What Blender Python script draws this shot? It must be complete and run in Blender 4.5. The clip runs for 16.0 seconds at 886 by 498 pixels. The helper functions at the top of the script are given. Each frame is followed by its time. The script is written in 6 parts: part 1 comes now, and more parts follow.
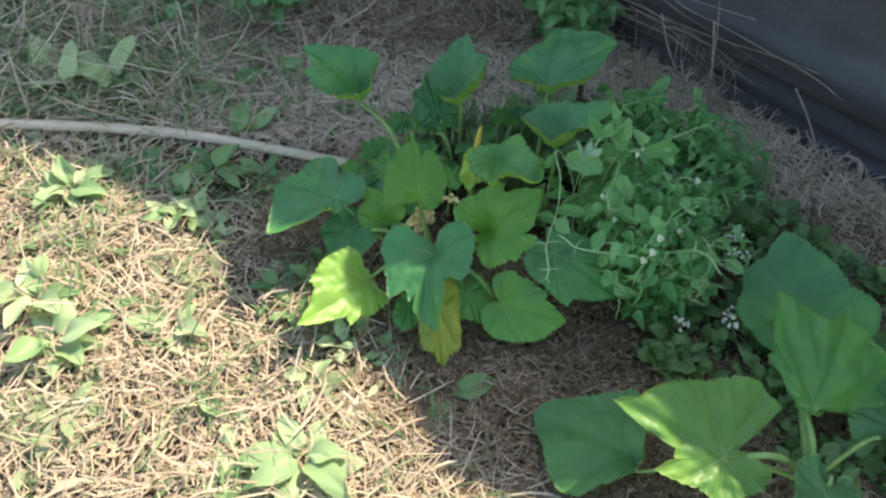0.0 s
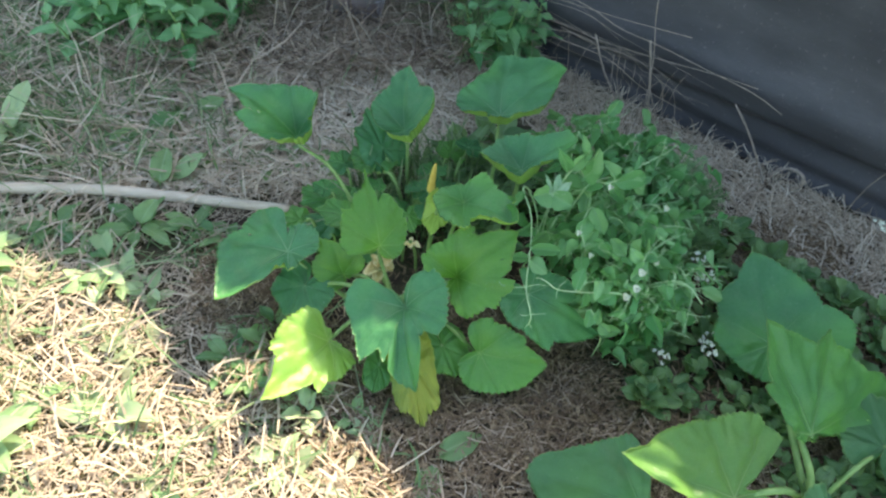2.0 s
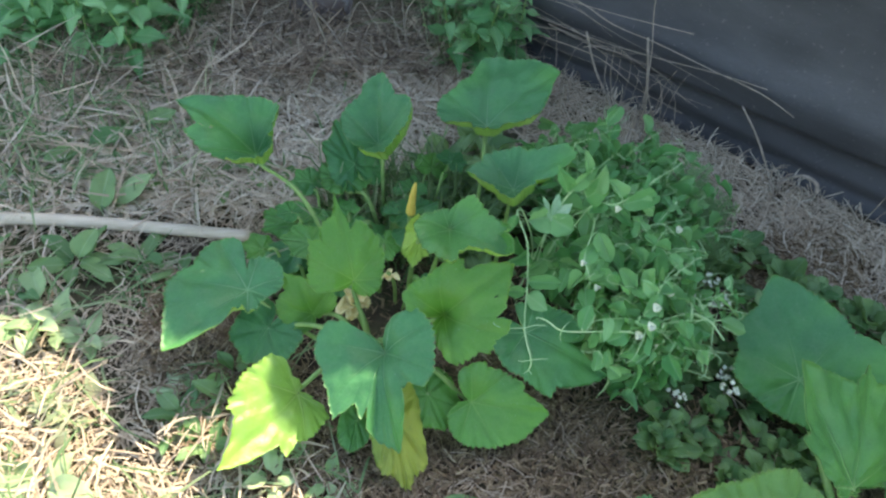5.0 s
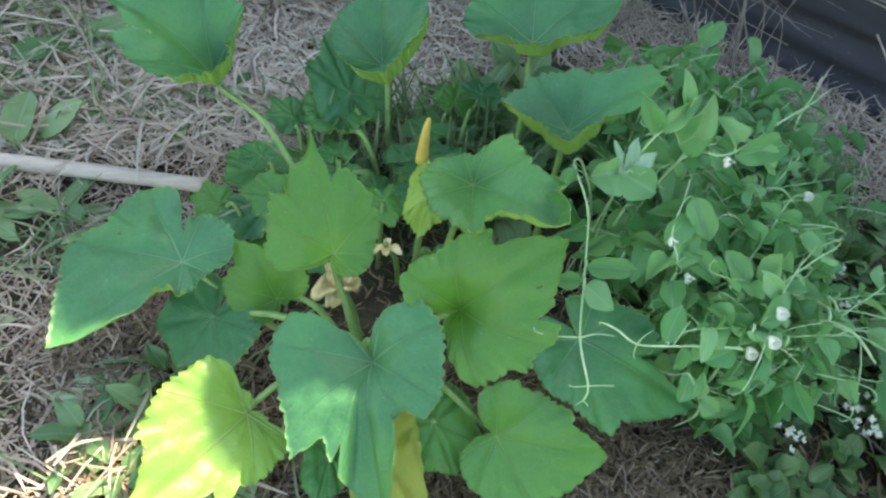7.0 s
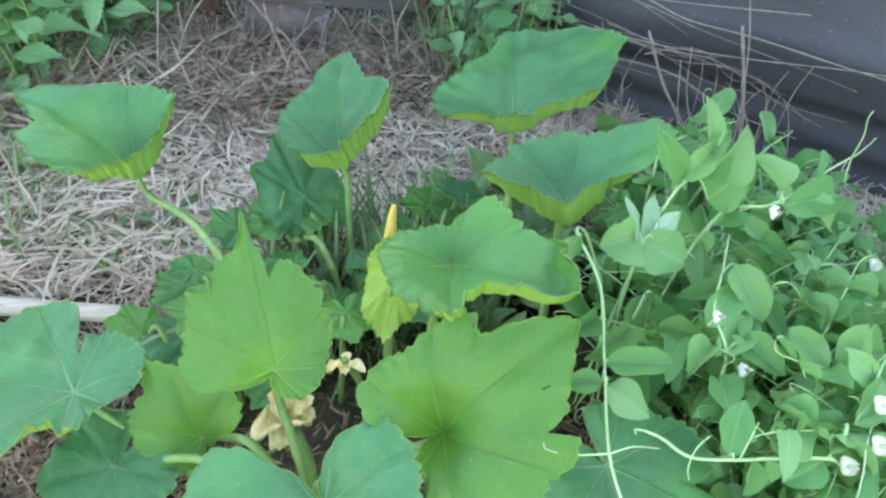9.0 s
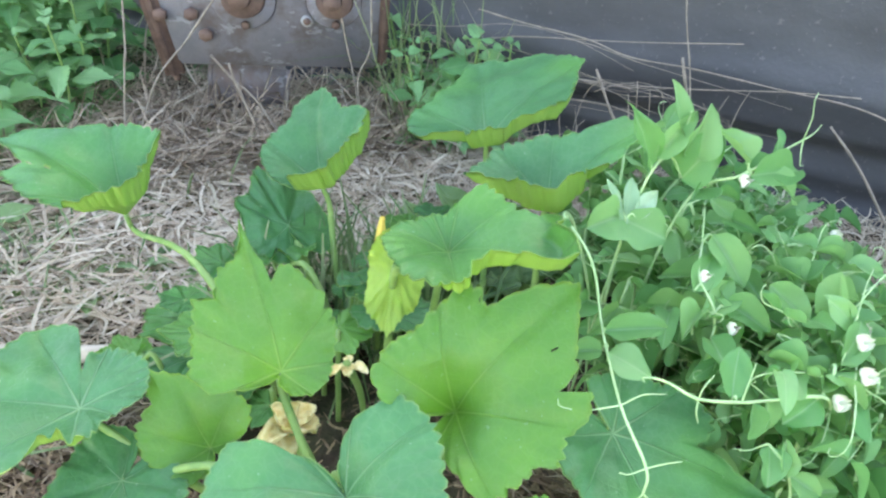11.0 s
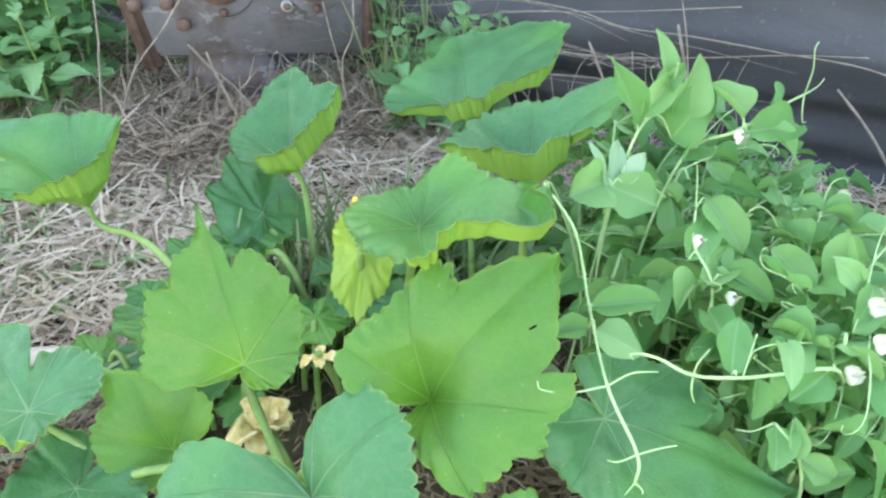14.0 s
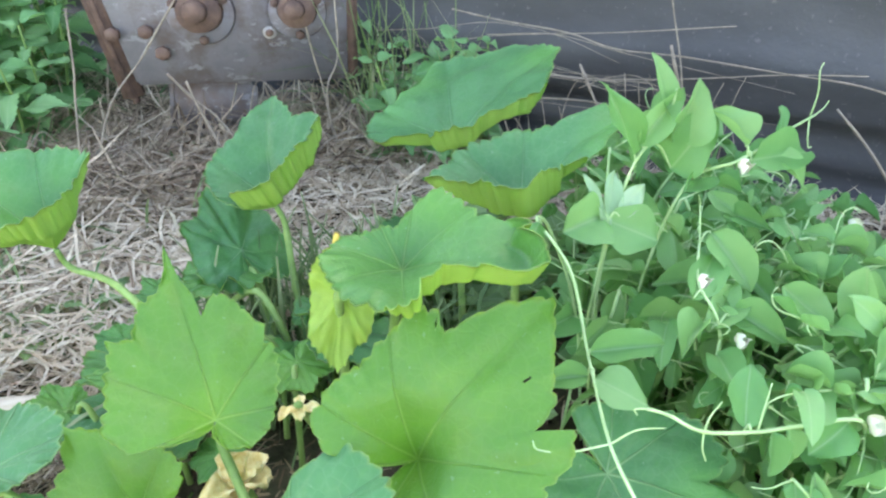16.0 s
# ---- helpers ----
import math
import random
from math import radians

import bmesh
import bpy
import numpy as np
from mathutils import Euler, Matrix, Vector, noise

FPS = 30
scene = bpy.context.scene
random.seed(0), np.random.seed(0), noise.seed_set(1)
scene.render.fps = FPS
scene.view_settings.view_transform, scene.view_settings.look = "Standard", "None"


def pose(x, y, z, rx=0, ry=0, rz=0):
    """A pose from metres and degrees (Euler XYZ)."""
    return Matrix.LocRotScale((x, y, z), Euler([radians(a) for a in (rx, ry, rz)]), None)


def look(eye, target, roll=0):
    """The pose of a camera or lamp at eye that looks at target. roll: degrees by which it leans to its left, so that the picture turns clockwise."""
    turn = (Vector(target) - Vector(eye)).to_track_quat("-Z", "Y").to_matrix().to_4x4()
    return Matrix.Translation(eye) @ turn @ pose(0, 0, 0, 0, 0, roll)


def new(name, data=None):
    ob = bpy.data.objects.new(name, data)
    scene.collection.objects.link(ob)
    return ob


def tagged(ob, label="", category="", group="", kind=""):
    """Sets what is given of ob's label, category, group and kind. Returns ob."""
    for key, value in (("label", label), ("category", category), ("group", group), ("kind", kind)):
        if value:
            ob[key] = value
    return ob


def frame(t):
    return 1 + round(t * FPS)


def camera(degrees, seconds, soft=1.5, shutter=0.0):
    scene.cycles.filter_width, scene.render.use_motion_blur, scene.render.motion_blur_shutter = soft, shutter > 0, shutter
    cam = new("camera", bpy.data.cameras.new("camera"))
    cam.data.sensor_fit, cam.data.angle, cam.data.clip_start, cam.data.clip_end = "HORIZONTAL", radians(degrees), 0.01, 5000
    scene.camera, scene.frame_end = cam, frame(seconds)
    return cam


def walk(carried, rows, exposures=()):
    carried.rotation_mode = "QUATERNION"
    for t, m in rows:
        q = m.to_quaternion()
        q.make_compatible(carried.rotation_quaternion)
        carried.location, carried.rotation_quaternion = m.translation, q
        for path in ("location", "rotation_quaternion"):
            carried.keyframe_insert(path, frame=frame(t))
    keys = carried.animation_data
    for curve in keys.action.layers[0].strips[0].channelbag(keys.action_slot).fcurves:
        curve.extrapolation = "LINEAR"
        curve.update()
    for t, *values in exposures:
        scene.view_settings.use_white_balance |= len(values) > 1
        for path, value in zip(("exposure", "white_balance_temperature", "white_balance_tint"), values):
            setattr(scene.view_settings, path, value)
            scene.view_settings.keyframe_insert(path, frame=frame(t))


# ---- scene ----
cam = camera(58.3, 16.0, soft=2.4)
PATH = [
    (0, (0.025, 0.062, 1.55), (0.088, 1.374, 0.042), 3.8),
    (0.5, (0.038, 0.122, 1.537), (0.125, 1.448, 0.042), 4.6),
    (1, (-0.024, 0.191, 1.528), (0.141, 1.517, 0.04), 5.6),
    (1.5, (-0.084, 0.208, 1.523), (0.209, 1.533, 0.053), 7.9),
    (2, (-0.13, 0.216, 1.494), (0.205, 1.533, 0.027), 8.0),
    (2.5, (-0.156, 0.21, 1.493), (0.207, 1.52, 0.026), 8.1),
    (3, (-0.165, 0.208, 1.489), (0.212, 1.525, 0.032), 7.9),
    (3.5, (-0.174, 0.228, 1.486), (0.219, 1.545, 0.033), 8.2),
    (4, (-0.184, 0.259, 1.471), (0.233, 1.568, 0.018), 8.8),
    (4.2, (-0.179, 0.278, 1.465), (0.237, 1.584, 0.009), 8.7),
    (6.3, (0.014, 0.66, 1.142), (0.342, 1.94, -0.359), 8.1),
    (6.5, (0.014, 0.677, 1.111), (0.332, 1.949, -0.4), 8.0),
    (7, (0.006, 0.723, 1.038), (0.316, 1.96, -0.503), 8.5),
    (7.5, (-0.011, 0.757, 1.019), (0.304, 1.989, -0.524), 6.8),
    (8, (0.011, 0.828, 0.94), (0.323, 2.052, -0.612), 6.7),
    (8.5, (0.054, 0.87, 0.836), (0.372, 2.113, -0.699), 6.8),
    (9, (0.062, 0.81, 0.804), (0.41, 2.361, -0.41), 4.3),
    (9.2, (0.065, 0.781, 0.805), (0.413, 2.444, -0.249), 3.2),
    (11.3, (-0.007, 0.737, 0.732), (0.506, 2.375, -0.294), 2.4),
    (11.5, (-0.001, 0.741, 0.727), (0.518, 2.378, -0.299), 2.1),
    (12, (0.036, 0.739, 0.709), (0.534, 2.381, -0.32), 0.9),
    (12.5, (0.053, 0.749, 0.695), (0.541, 2.391, -0.337), 0.5),
    (13, (0.054, 0.747, 0.694), (0.519, 2.395, -0.34), -0.1),
    (13.5, (0.05, 0.753, 0.693), (0.511, 2.403, -0.34), -0.2),
    (14, (0.05, 0.769, 0.692), (0.51, 2.418, -0.342), -0.1),
    (14.5, (0.057, 0.79, 0.68), (0.522, 2.437, -0.356), -0.0),
    (15, (0.064, 0.801, 0.694), (0.532, 2.453, -0.332), -0.3),
    (15.5, (0.071, 0.812, 0.693), (0.548, 2.479, -0.304), -0.6),
    (16, (0.073, 0.82, 0.681), (0.553, 2.49, -0.308), -0.9),
]
EXPOSURES = [(0.0, 1.54, 7500, 8), (1.0, 1.89, 7500, 8), (2.0, 2.05, 7500, 8), (4.2, 2.04, 7500, 8), (6.3, 2.24, 7400, 12), (8.5, 2.62, 7600, 11), (9.2, 3.05, 7700, 13), (11.5, 3.18, 8200, 15), (16.0, 3.18, 8300, 15)]
walk(cam, [(t, look(eye, target, roll)) for t, eye, target, roll in PATH], EXPOSURES)

# ---- light ----
SUN_EL, SUN_AZ = 48.0, 46.2        # degrees above the ground; degrees from +y towards +x
world = bpy.data.worlds.new("sky")
scene.world = world
world.use_nodes = True
wn = world.node_tree
sky = wn.nodes.new("ShaderNodeTexSky")
sky.sky_type, sky.sun_disc = 'NISHITA', False
sky.sun_elevation, sky.sun_rotation = radians(SUN_EL), radians(SUN_AZ)
wn.nodes["Background"].inputs["Strength"].default_value = 0.15
wn.links.new(sky.outputs[0], wn.nodes["Background"].inputs["Color"])
sun = new("sun", bpy.data.lights.new("sun", 'SUN'))
sun.data.energy, sun.data.angle, sun.data.color = 3.35, radians(0.6), (1.0, 0.93, 0.82)
sun_way = Vector((math.sin(radians(SUN_AZ)) * math.cos(radians(SUN_EL)), math.cos(radians(SUN_AZ)) * math.cos(radians(SUN_EL)), math.sin(radians(SUN_EL))))
sun.matrix_world = look(sun_way * 20, (0, 0, 0))


# ---- materials ----
def material(name, rough=0.8, spec=0.3):
    m = bpy.data.materials.new(name)
    m.use_nodes = True
    b = m.node_tree.nodes["Principled BSDF"]
    b.inputs["Roughness"].default_value = rough
    b.inputs["Specular IOR Level"].default_value = spec
    return m, m.node_tree.nodes, m.node_tree.links, b


def noise_tex(n, l, scale, detail=4.0, rough=0.6, coord="Object", stretch=None):
    tc = n.new("ShaderNodeTexCoord")
    t = n.new("ShaderNodeTexNoise")
    t.inputs["Scale"].default_value, t.inputs["Detail"].default_value, t.inputs["Roughness"].default_value = scale, detail, rough
    if stretch:
        mp = n.new("ShaderNodeMapping")
        mp.inputs["Scale"].default_value = stretch
        l.new(tc.outputs[coord], mp.inputs[0])
        l.new(mp.outputs[0], t.inputs["Vector"])
    else:
        l.new(tc.outputs[coord], t.inputs["Vector"])
    return t.outputs[0]


def ramp(n, l, fac, *stops):
    r = n.new("ShaderNodeValToRGB")
    while len(r.color_ramp.elements) < len(stops):
        r.color_ramp.elements.new(0.5)
    for e, (p, c) in zip(r.color_ramp.elements, stops):
        e.position, e.color = p, (*c, 1)
    l.new(fac, r.inputs[0])
    return r.outputs[0]


def mix(n, l, fac, a, b, kind='MIX'):
    m = n.new("ShaderNodeMix")
    m.data_type, m.blend_type = 'RGBA', kind
    for sock, v in ((m.inputs[0], fac), (m.inputs[6], a), (m.inputs[7], b)):
        if hasattr(v, "links"):
            l.new(v, sock)
        else:
            sock.default_value = v if isinstance(v, float) else (*v, 1)
    return m.outputs[2]


def calc(n, l, op, a, b=0.0, clamp=False):
    m = n.new("ShaderNodeMath")
    m.operation, m.use_clamp = op, clamp
    for sock, v in zip(m.inputs, (a, b)):
        if hasattr(v, "links"):
            l.new(v, sock)
        else:
            sock.default_value = v
    return m.outputs[0]


def bump(n, l, b, height, strength=0.4, dist=0.01):
    bp = n.new("ShaderNodeBump")
    bp.inputs["Strength"].default_value, bp.inputs["Distance"].default_value = strength, dist
    l.new(height, bp.inputs["Height"])
    l.new(bp.outputs[0], b.inputs["Normal"])
    return bp.outputs[0]


def thin(n, l, b, colour, amount):
    """Lets light through a thin leaf."""
    tr = n.new("ShaderNodeBsdfTranslucent")
    ms = n.new("ShaderNodeMixShader")
    ms.inputs[0].default_value = amount
    if hasattr(colour, "links"):
        l.new(colour, tr.inputs[0])
    else:
        tr.inputs[0].default_value = (*colour, 1)
    l.new(b.outputs[0], ms.inputs[1])
    l.new(tr.outputs[0], ms.inputs[2])
    l.new(ms.outputs[0], n["Material Output"].inputs[0])


def veined_leaf(name, dark, light, vein, glow, rough=0.5, amount=0.3, yellow=0.0, sheen=0.05):
    """Squash leaf face: ribs fan out from the stalk, side ribs branch off, blotches and a dusty bloom between."""
    m, n, l, b = material(name, rough, 0.42)
    uv = n.new("ShaderNodeUVMap")
    sep = n.new("ShaderNodeSeparateXYZ")
    l.new(uv.outputs[0], sep.inputs[0])
    x, y = sep.outputs[0], sep.outputs[1]
    ribs = None
    for a in (0, 52, -52, 104, -104, 150, -150):
        s, c = math.sin(radians(a)), math.cos(radians(a))
        across = calc(n, l, 'ABSOLUTE', calc(n, l, 'SUBTRACT', calc(n, l, 'MULTIPLY', x, c), calc(n, l, 'MULTIPLY', y, s)))
        along = calc(n, l, 'ADD', calc(n, l, 'MULTIPLY', x, s), calc(n, l, 'MULTIPLY', y, c))
        width = calc(n, l, 'SUBTRACT', 0.0105, calc(n, l, 'MULTIPLY', along, 0.013))
        line = calc(n, l, 'MULTIPLY', calc(n, l, 'GREATER_THAN', along, 0.0), calc(n, l, 'SUBTRACT', 1.0, calc(n, l, 'DIVIDE', across, width), True), True)
        near = calc(n, l, 'MULTIPLY', calc(n, l, 'GREATER_THAN', along, 0.05), calc(n, l, 'LESS_THAN', across, calc(n, l, 'MULTIPLY', along, 0.42)))
        comb = calc(n, l, 'FRACT', calc(n, l, 'MULTIPLY', calc(n, l, 'SUBTRACT', along, calc(n, l, 'MULTIPLY', across, 0.9)), 6.5))
        side = calc(n, l, 'MULTIPLY', near, calc(n, l, 'SUBTRACT', 0.55, calc(n, l, 'MULTIPLY', calc(n, l, 'ABSOLUTE', calc(n, l, 'SUBTRACT', comb, 0.5)), 14.0), True))
        both = calc(n, l, 'MAXIMUM', line, calc(n, l, 'MULTIPLY', side, 0.10))
        ribs = both if ribs is None else calc(n, l, 'MAXIMUM', ribs, both)
    blot = noise_tex(n, l, 14.0, 5.0)
    fine = noise_tex(n, l, 160.0, 3.0)
    info = n.new("ShaderNodeObjectInfo")
    base = ramp(n, l, blot, (0.3, dark), (0.7, light))
    if yellow:
        spot = calc(n, l, 'MULTIPLY', calc(n, l, 'GREATER_THAN', noise_tex(n, l, 9.0, 3.0), 0.5), yellow)
        base = mix(n, l, spot, base, (0.42, 0.40, 0.05))
    base = mix(n, l, calc(n, l, 'MULTIPLY', info.outputs["Random"], 0.35), base, light)
    base = mix(n, l, calc(n, l, 'MULTIPLY', fine, 0.07), base, (0.5, 0.6, 0.45))
    far = calc(n, l, 'SQRT', calc(n, l, 'ADD', calc(n, l, 'MULTIPLY', x, x), calc(n, l, 'MULTIPLY', y, y)))
    strong = calc(n, l, 'SUBTRACT', 0.72, calc(n, l, 'MULTIPLY', far, 1.55), True)
    col = mix(n, l, calc(n, l, 'MULTIPLY', ribs, strong), base, vein)
    l.new(col, b.inputs["Base Color"])
    net = n.new("ShaderNodeTexVoronoi")
    net.feature = 'DISTANCE_TO_EDGE'
    net.inputs["Scale"].default_value = 95.0
    tc = n.new("ShaderNodeTexCoord")
    l.new(tc.outputs["Object"], net.inputs["Vector"])
    cells = calc(n, l, 'SUBTRACT', 1.0, calc(n, l, 'MULTIPLY', net.outputs["Distance"], 9.0), True)
    col = mix(n, l, calc(n, l, 'MULTIPLY', cells, 0.06), col, vein)
    edge = n.new("ShaderNodeAttribute")
    edge.attribute_name = "rim"
    pale = calc(n, l, 'MULTIPLY', calc(n, l, 'SUBTRACT', edge.outputs["Fac"], 0.95, True), 6.0)
    col = mix(n, l, pale, col, (0.45, 0.58, 0.16))
    col = mix(n, l, calc(n, l, 'MULTIPLY', calc(n, l, 'SUBTRACT', noise_tex(n, l, 5.0, 2.0), 0.47, True), 1.5), col, glow)
    specks = calc(n, l, 'GREATER_THAN', noise_tex(n, l, 190.0, 1.0), 0.755)
    col = mix(n, l, calc(n, l, 'MULTIPLY', specks, 0.2), col, (0.55, 0.65, 0.5))
    l.new(col, b.inputs["Base Color"])
    h = calc(n, l, 'SUBTRACT', calc(n, l, 'MULTIPLY', fine, 0.3), calc(n, l, 'MULTIPLY', calc(n, l, 'ADD', ribs, calc(n, l, 'MULTIPLY', cells, 0.12)), 1.0))
    quilt = calc(n, l, 'ADD', h, calc(n, l, 'MULTIPLY', noise_tex(n, l, 42.0, 3.0), 1.1))
    bump(n, l, b, quilt, 0.6, 0.0028)
    b.inputs["Sheen Weight"].default_value, b.inputs["Sheen Roughness"].default_value = sheen, 0.5
    b.inputs["Sheen Tint"].default_value = (0.9, 1.0, 0.85, 1)
    thin(n, l, b, mix(n, l, 0.7, col, glow), amount)
    return m


def small_leaf(name, dark, light, glow, amount=0.35, rough=0.45):
    """Face of a small leaf: green that varies from leaf to leaf and over the blade, with a pale midrib."""
    m, n, l, b = material(name, rough, 0.35)
    info = n.new("ShaderNodeObjectInfo")
    geo = n.new("ShaderNodeNewGeometry")
    uv = n.new("ShaderNodeUVMap")
    sep = n.new("ShaderNodeSeparateXYZ")
    l.new(uv.outputs[0], sep.inputs[0])
    rnd = calc(n, l, 'FRACT', calc(n, l, 'ADD', info.outputs["Random"], geo.outputs["Random Per Island"]))
    base = ramp(n, l, calc(n, l, 'ADD', calc(n, l, 'MULTIPLY', rnd, 0.7), calc(n, l, 'MULTIPLY', noise_tex(n, l, 60.0), 0.3)), (0.1, dark), (0.9, light))
    rib = calc(n, l, 'SUBTRACT', 1.0, calc(n, l, 'MULTIPLY', calc(n, l, 'ABSOLUTE', sep.outputs[0]), 14.0), True)
    col = mix(n, l, calc(n, l, 'MULTIPLY', rib, 0.35), base, (0.45, 0.6, 0.35))
    l.new(col, b.inputs["Base Color"])
    bump(n, l, b, noise_tex(n, l, 220.0, 2.0), 0.2, 0.001)
    thin(n, l, b, mix(n, l, 0.4, col, glow), amount)
    return m


def blade_material(name, stops, amount=0.2, rough=0.6):
    """Straw and grass: each blade has its own tone."""
    m, n, l, b = material(name, rough, 0.3)
    at = n.new("ShaderNodeAttribute")
    at.attribute_name = "tone"
    col = ramp(n, l, at.outputs["Fac"], *stops)
    col = mix(n, l, 0.25, col, ramp(n, l, noise_tex(n, l, 40.0), (0.3, (0.25, 0.2, 0.13)), (0.7, (1, 1, 1))), 'MULTIPLY')
    l.new(col, b.inputs["Base Color"])
    thin(n, l, b, col, amount)
    return m


def plain(name, dark, light, scale, rough=0.7, spec=0.3, relief=0.3, metal=0.0, stretch=None):
    m, n, l, b = material(name, rough, spec)
    f = noise_tex(n, l, scale, 6.0, 0.65, "Object", stretch)
    l.new(ramp(n, l, f, (0.3, dark), (0.7, light)), b.inputs["Base Color"])
    b.inputs["Metallic"].default_value = metal
    bump(n, l, b, noise_tex(n, l, scale * 4, 4.0), relief, 0.004)
    return m


LEAF_BLUE = veined_leaf("squash_leaf_blue_green", (0.028, 0.162, 0.050), (0.055, 0.237, 0.078), (0.34, 0.56, 0.28), (0.16, 0.46, 0.05), 0.40, 0.30)
LEAF_DARK = veined_leaf("squash_leaf_dark_green", (0.036, 0.145, 0.042), (0.066, 0.21, 0.062), (0.15, 0.32, 0.17), (0.12, 0.32, 0.06), 0.45, 0.3)
LEAF_GREEN = veined_leaf("squash_leaf_green", (0.042, 0.19, 0.040), (0.078, 0.275, 0.058), (0.40, 0.58, 0.22), (0.20, 0.50, 0.04), 0.38, 0.32)
LEAF_LIME = veined_leaf("squash_leaf_lime", (0.040, 0.178, 0.026), (0.100, 0.275, 0.034), (0.40, 0.60, 0.18), (0.36, 0.72, 0.04), 0.38, 0.38)
LEAF_HAIRY = veined_leaf("squash_leaf_hairy", (0.066, 0.190, 0.034), (0.110, 0.262, 0.048), (0.40, 0.52, 0.22), (0.42, 0.66, 0.08), 0.42, 0.34, 0.0, 0.10)
LEAF_PALE = veined_leaf("squash_leaf_yellow_green", (0.15, 0.33, 0.045), (0.25, 0.44, 0.08), (0.5, 0.62, 0.22), (0.5, 0.78, 0.08), 0.38, 0.34)
LEAF_OLD = veined_leaf("squash_leaf_yellowing", (0.16, 0.27, 0.04), (0.32, 0.37, 0.06), (0.4, 0.48, 0.16), (0.5, 0.6, 0.05), 0.55, 0.4, 0.45)
LEAF_UNDER = veined_leaf("squash_leaf_underside", (0.42, 0.66, 0.15), (0.52, 0.73, 0.20), (0.5, 0.62, 0.25), (0.66, 0.88, 0.22), 0.6, 0.62)
STALK = plain("squash_stalk", (0.14, 0.27, 0.07), (0.26, 0.40, 0.13), 30.0, 0.5, 0.35, 0.3)
PEA = small_leaf("pea_leaf", (0.085, 0.30, 0.092), (0.26, 0.50, 0.205), (0.30, 0.62, 0.13), 0.42, 0.42)
PEA_YOUNG = small_leaf("young_pea_leaf", (0.26, 0.46, 0.25), (0.42, 0.60, 0.38), (0.45, 0.65, 0.3), 0.35, 0.42)
PEA_STEM = plain("pea_stem", (0.30, 0.50, 0.21), (0.46, 0.64, 0.34), 40.0, 0.5)
PETAL = plain("white_petal", (0.66, 0.70, 0.52), (0.82, 0.83, 0.70), 90.0, 0.6)
NETTLE = small_leaf("nettle_leaf", (0.085, 0.28, 0.10), (0.28, 0.53, 0.24), (0.37, 0.62, 0.12), 0.40)
WEED = small_leaf("weed_leaf", (0.06, 0.17, 0.06), (0.25, 0.39, 0.16), (0.4, 0.6, 0.08), 0.35)
FEATHER = small_leaf("feathery_leaf", (0.06, 0.19, 0.055), (0.17, 0.34, 0.10), (0.3, 0.5, 0.08), 0.35)
# Pale weed leaves; on the lit ground the lighter colour stands in for sunlight.
PALE_WEED = small_leaf("pale_weed_leaf", (0.22, 0.36, 0.15), (0.46, 0.56, 0.32), (0.5, 0.65, 0.2), 0.3, 0.5)
YELLOW = plain("squash_flower_yellow", (0.66, 0.45, 0.08), (0.75, 0.60, 0.14), 60.0, 0.6)
WITHER = plain("withered_petal", (0.66, 0.46, 0.15), (0.90, 0.84, 0.52), 60.0, 0.7)
STRAW = blade_material("straw", ((0.0, (0.15, 0.105, 0.074)), (0.3, (0.44, 0.335, 0.238)), (0.65, (0.63, 0.51, 0.372)), (1.0, (0.78, 0.69, 0.535))), 0.25)
GRASS = blade_material("grass", ((0.0, (0.085, 0.18, 0.065)), (0.5, (0.20, 0.31, 0.13)), (0.85, (0.37, 0.41, 0.24)), (1.0, (0.56, 0.50, 0.36))), 0.3)
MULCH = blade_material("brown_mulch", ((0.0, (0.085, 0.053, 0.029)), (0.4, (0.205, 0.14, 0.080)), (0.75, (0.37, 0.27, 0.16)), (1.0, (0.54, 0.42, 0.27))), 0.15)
DRY = plain("dry_stalk", (0.17, 0.14, 0.105), (0.38, 0.315, 0.255), 60.0, 0.8)
POLE = plain("grey_wood", (0.46, 0.38, 0.28), (0.62, 0.53, 0.41), 12.0, 0.7, 0.25, 0.4, 0.0, (1.0, 12.0, 12.0))


def turf_material():
    """Soil under the mulch, with worn dry turf in patches further off."""
    m, n, l, b = material("soil_and_turf", 0.95, 0.1)
    fine = noise_tex(n, l, 22.0, 6.0, 0.65)
    soil = ramp(n, l, fine, (0.3, (0.028, 0.02, 0.015)), (0.7, (0.10, 0.072, 0.052)))
    green = ramp(n, l, noise_tex(n, l, 60.0, 5.0, 0.7), (0.35, (0.05, 0.085, 0.03)), (0.65, (0.20, 0.22, 0.10)))
    l.new(mix(n, l, ramp(n, l, noise_tex(n, l, 2.1, 6.0, 0.7), (0.45, (0, 0, 0)), (0.75, (0.8, 0.8, 0.8))), soil, green), b.inputs["Base Color"])
    bump(n, l, b, noise_tex(n, l, 90.0, 4.0), 0.8, 0.006)
    return m


TURF = turf_material()
RUST = plain("rust", (0.085, 0.055, 0.047), (0.20, 0.125, 0.095), 30.0, 0.85, 0.2, 0.5)


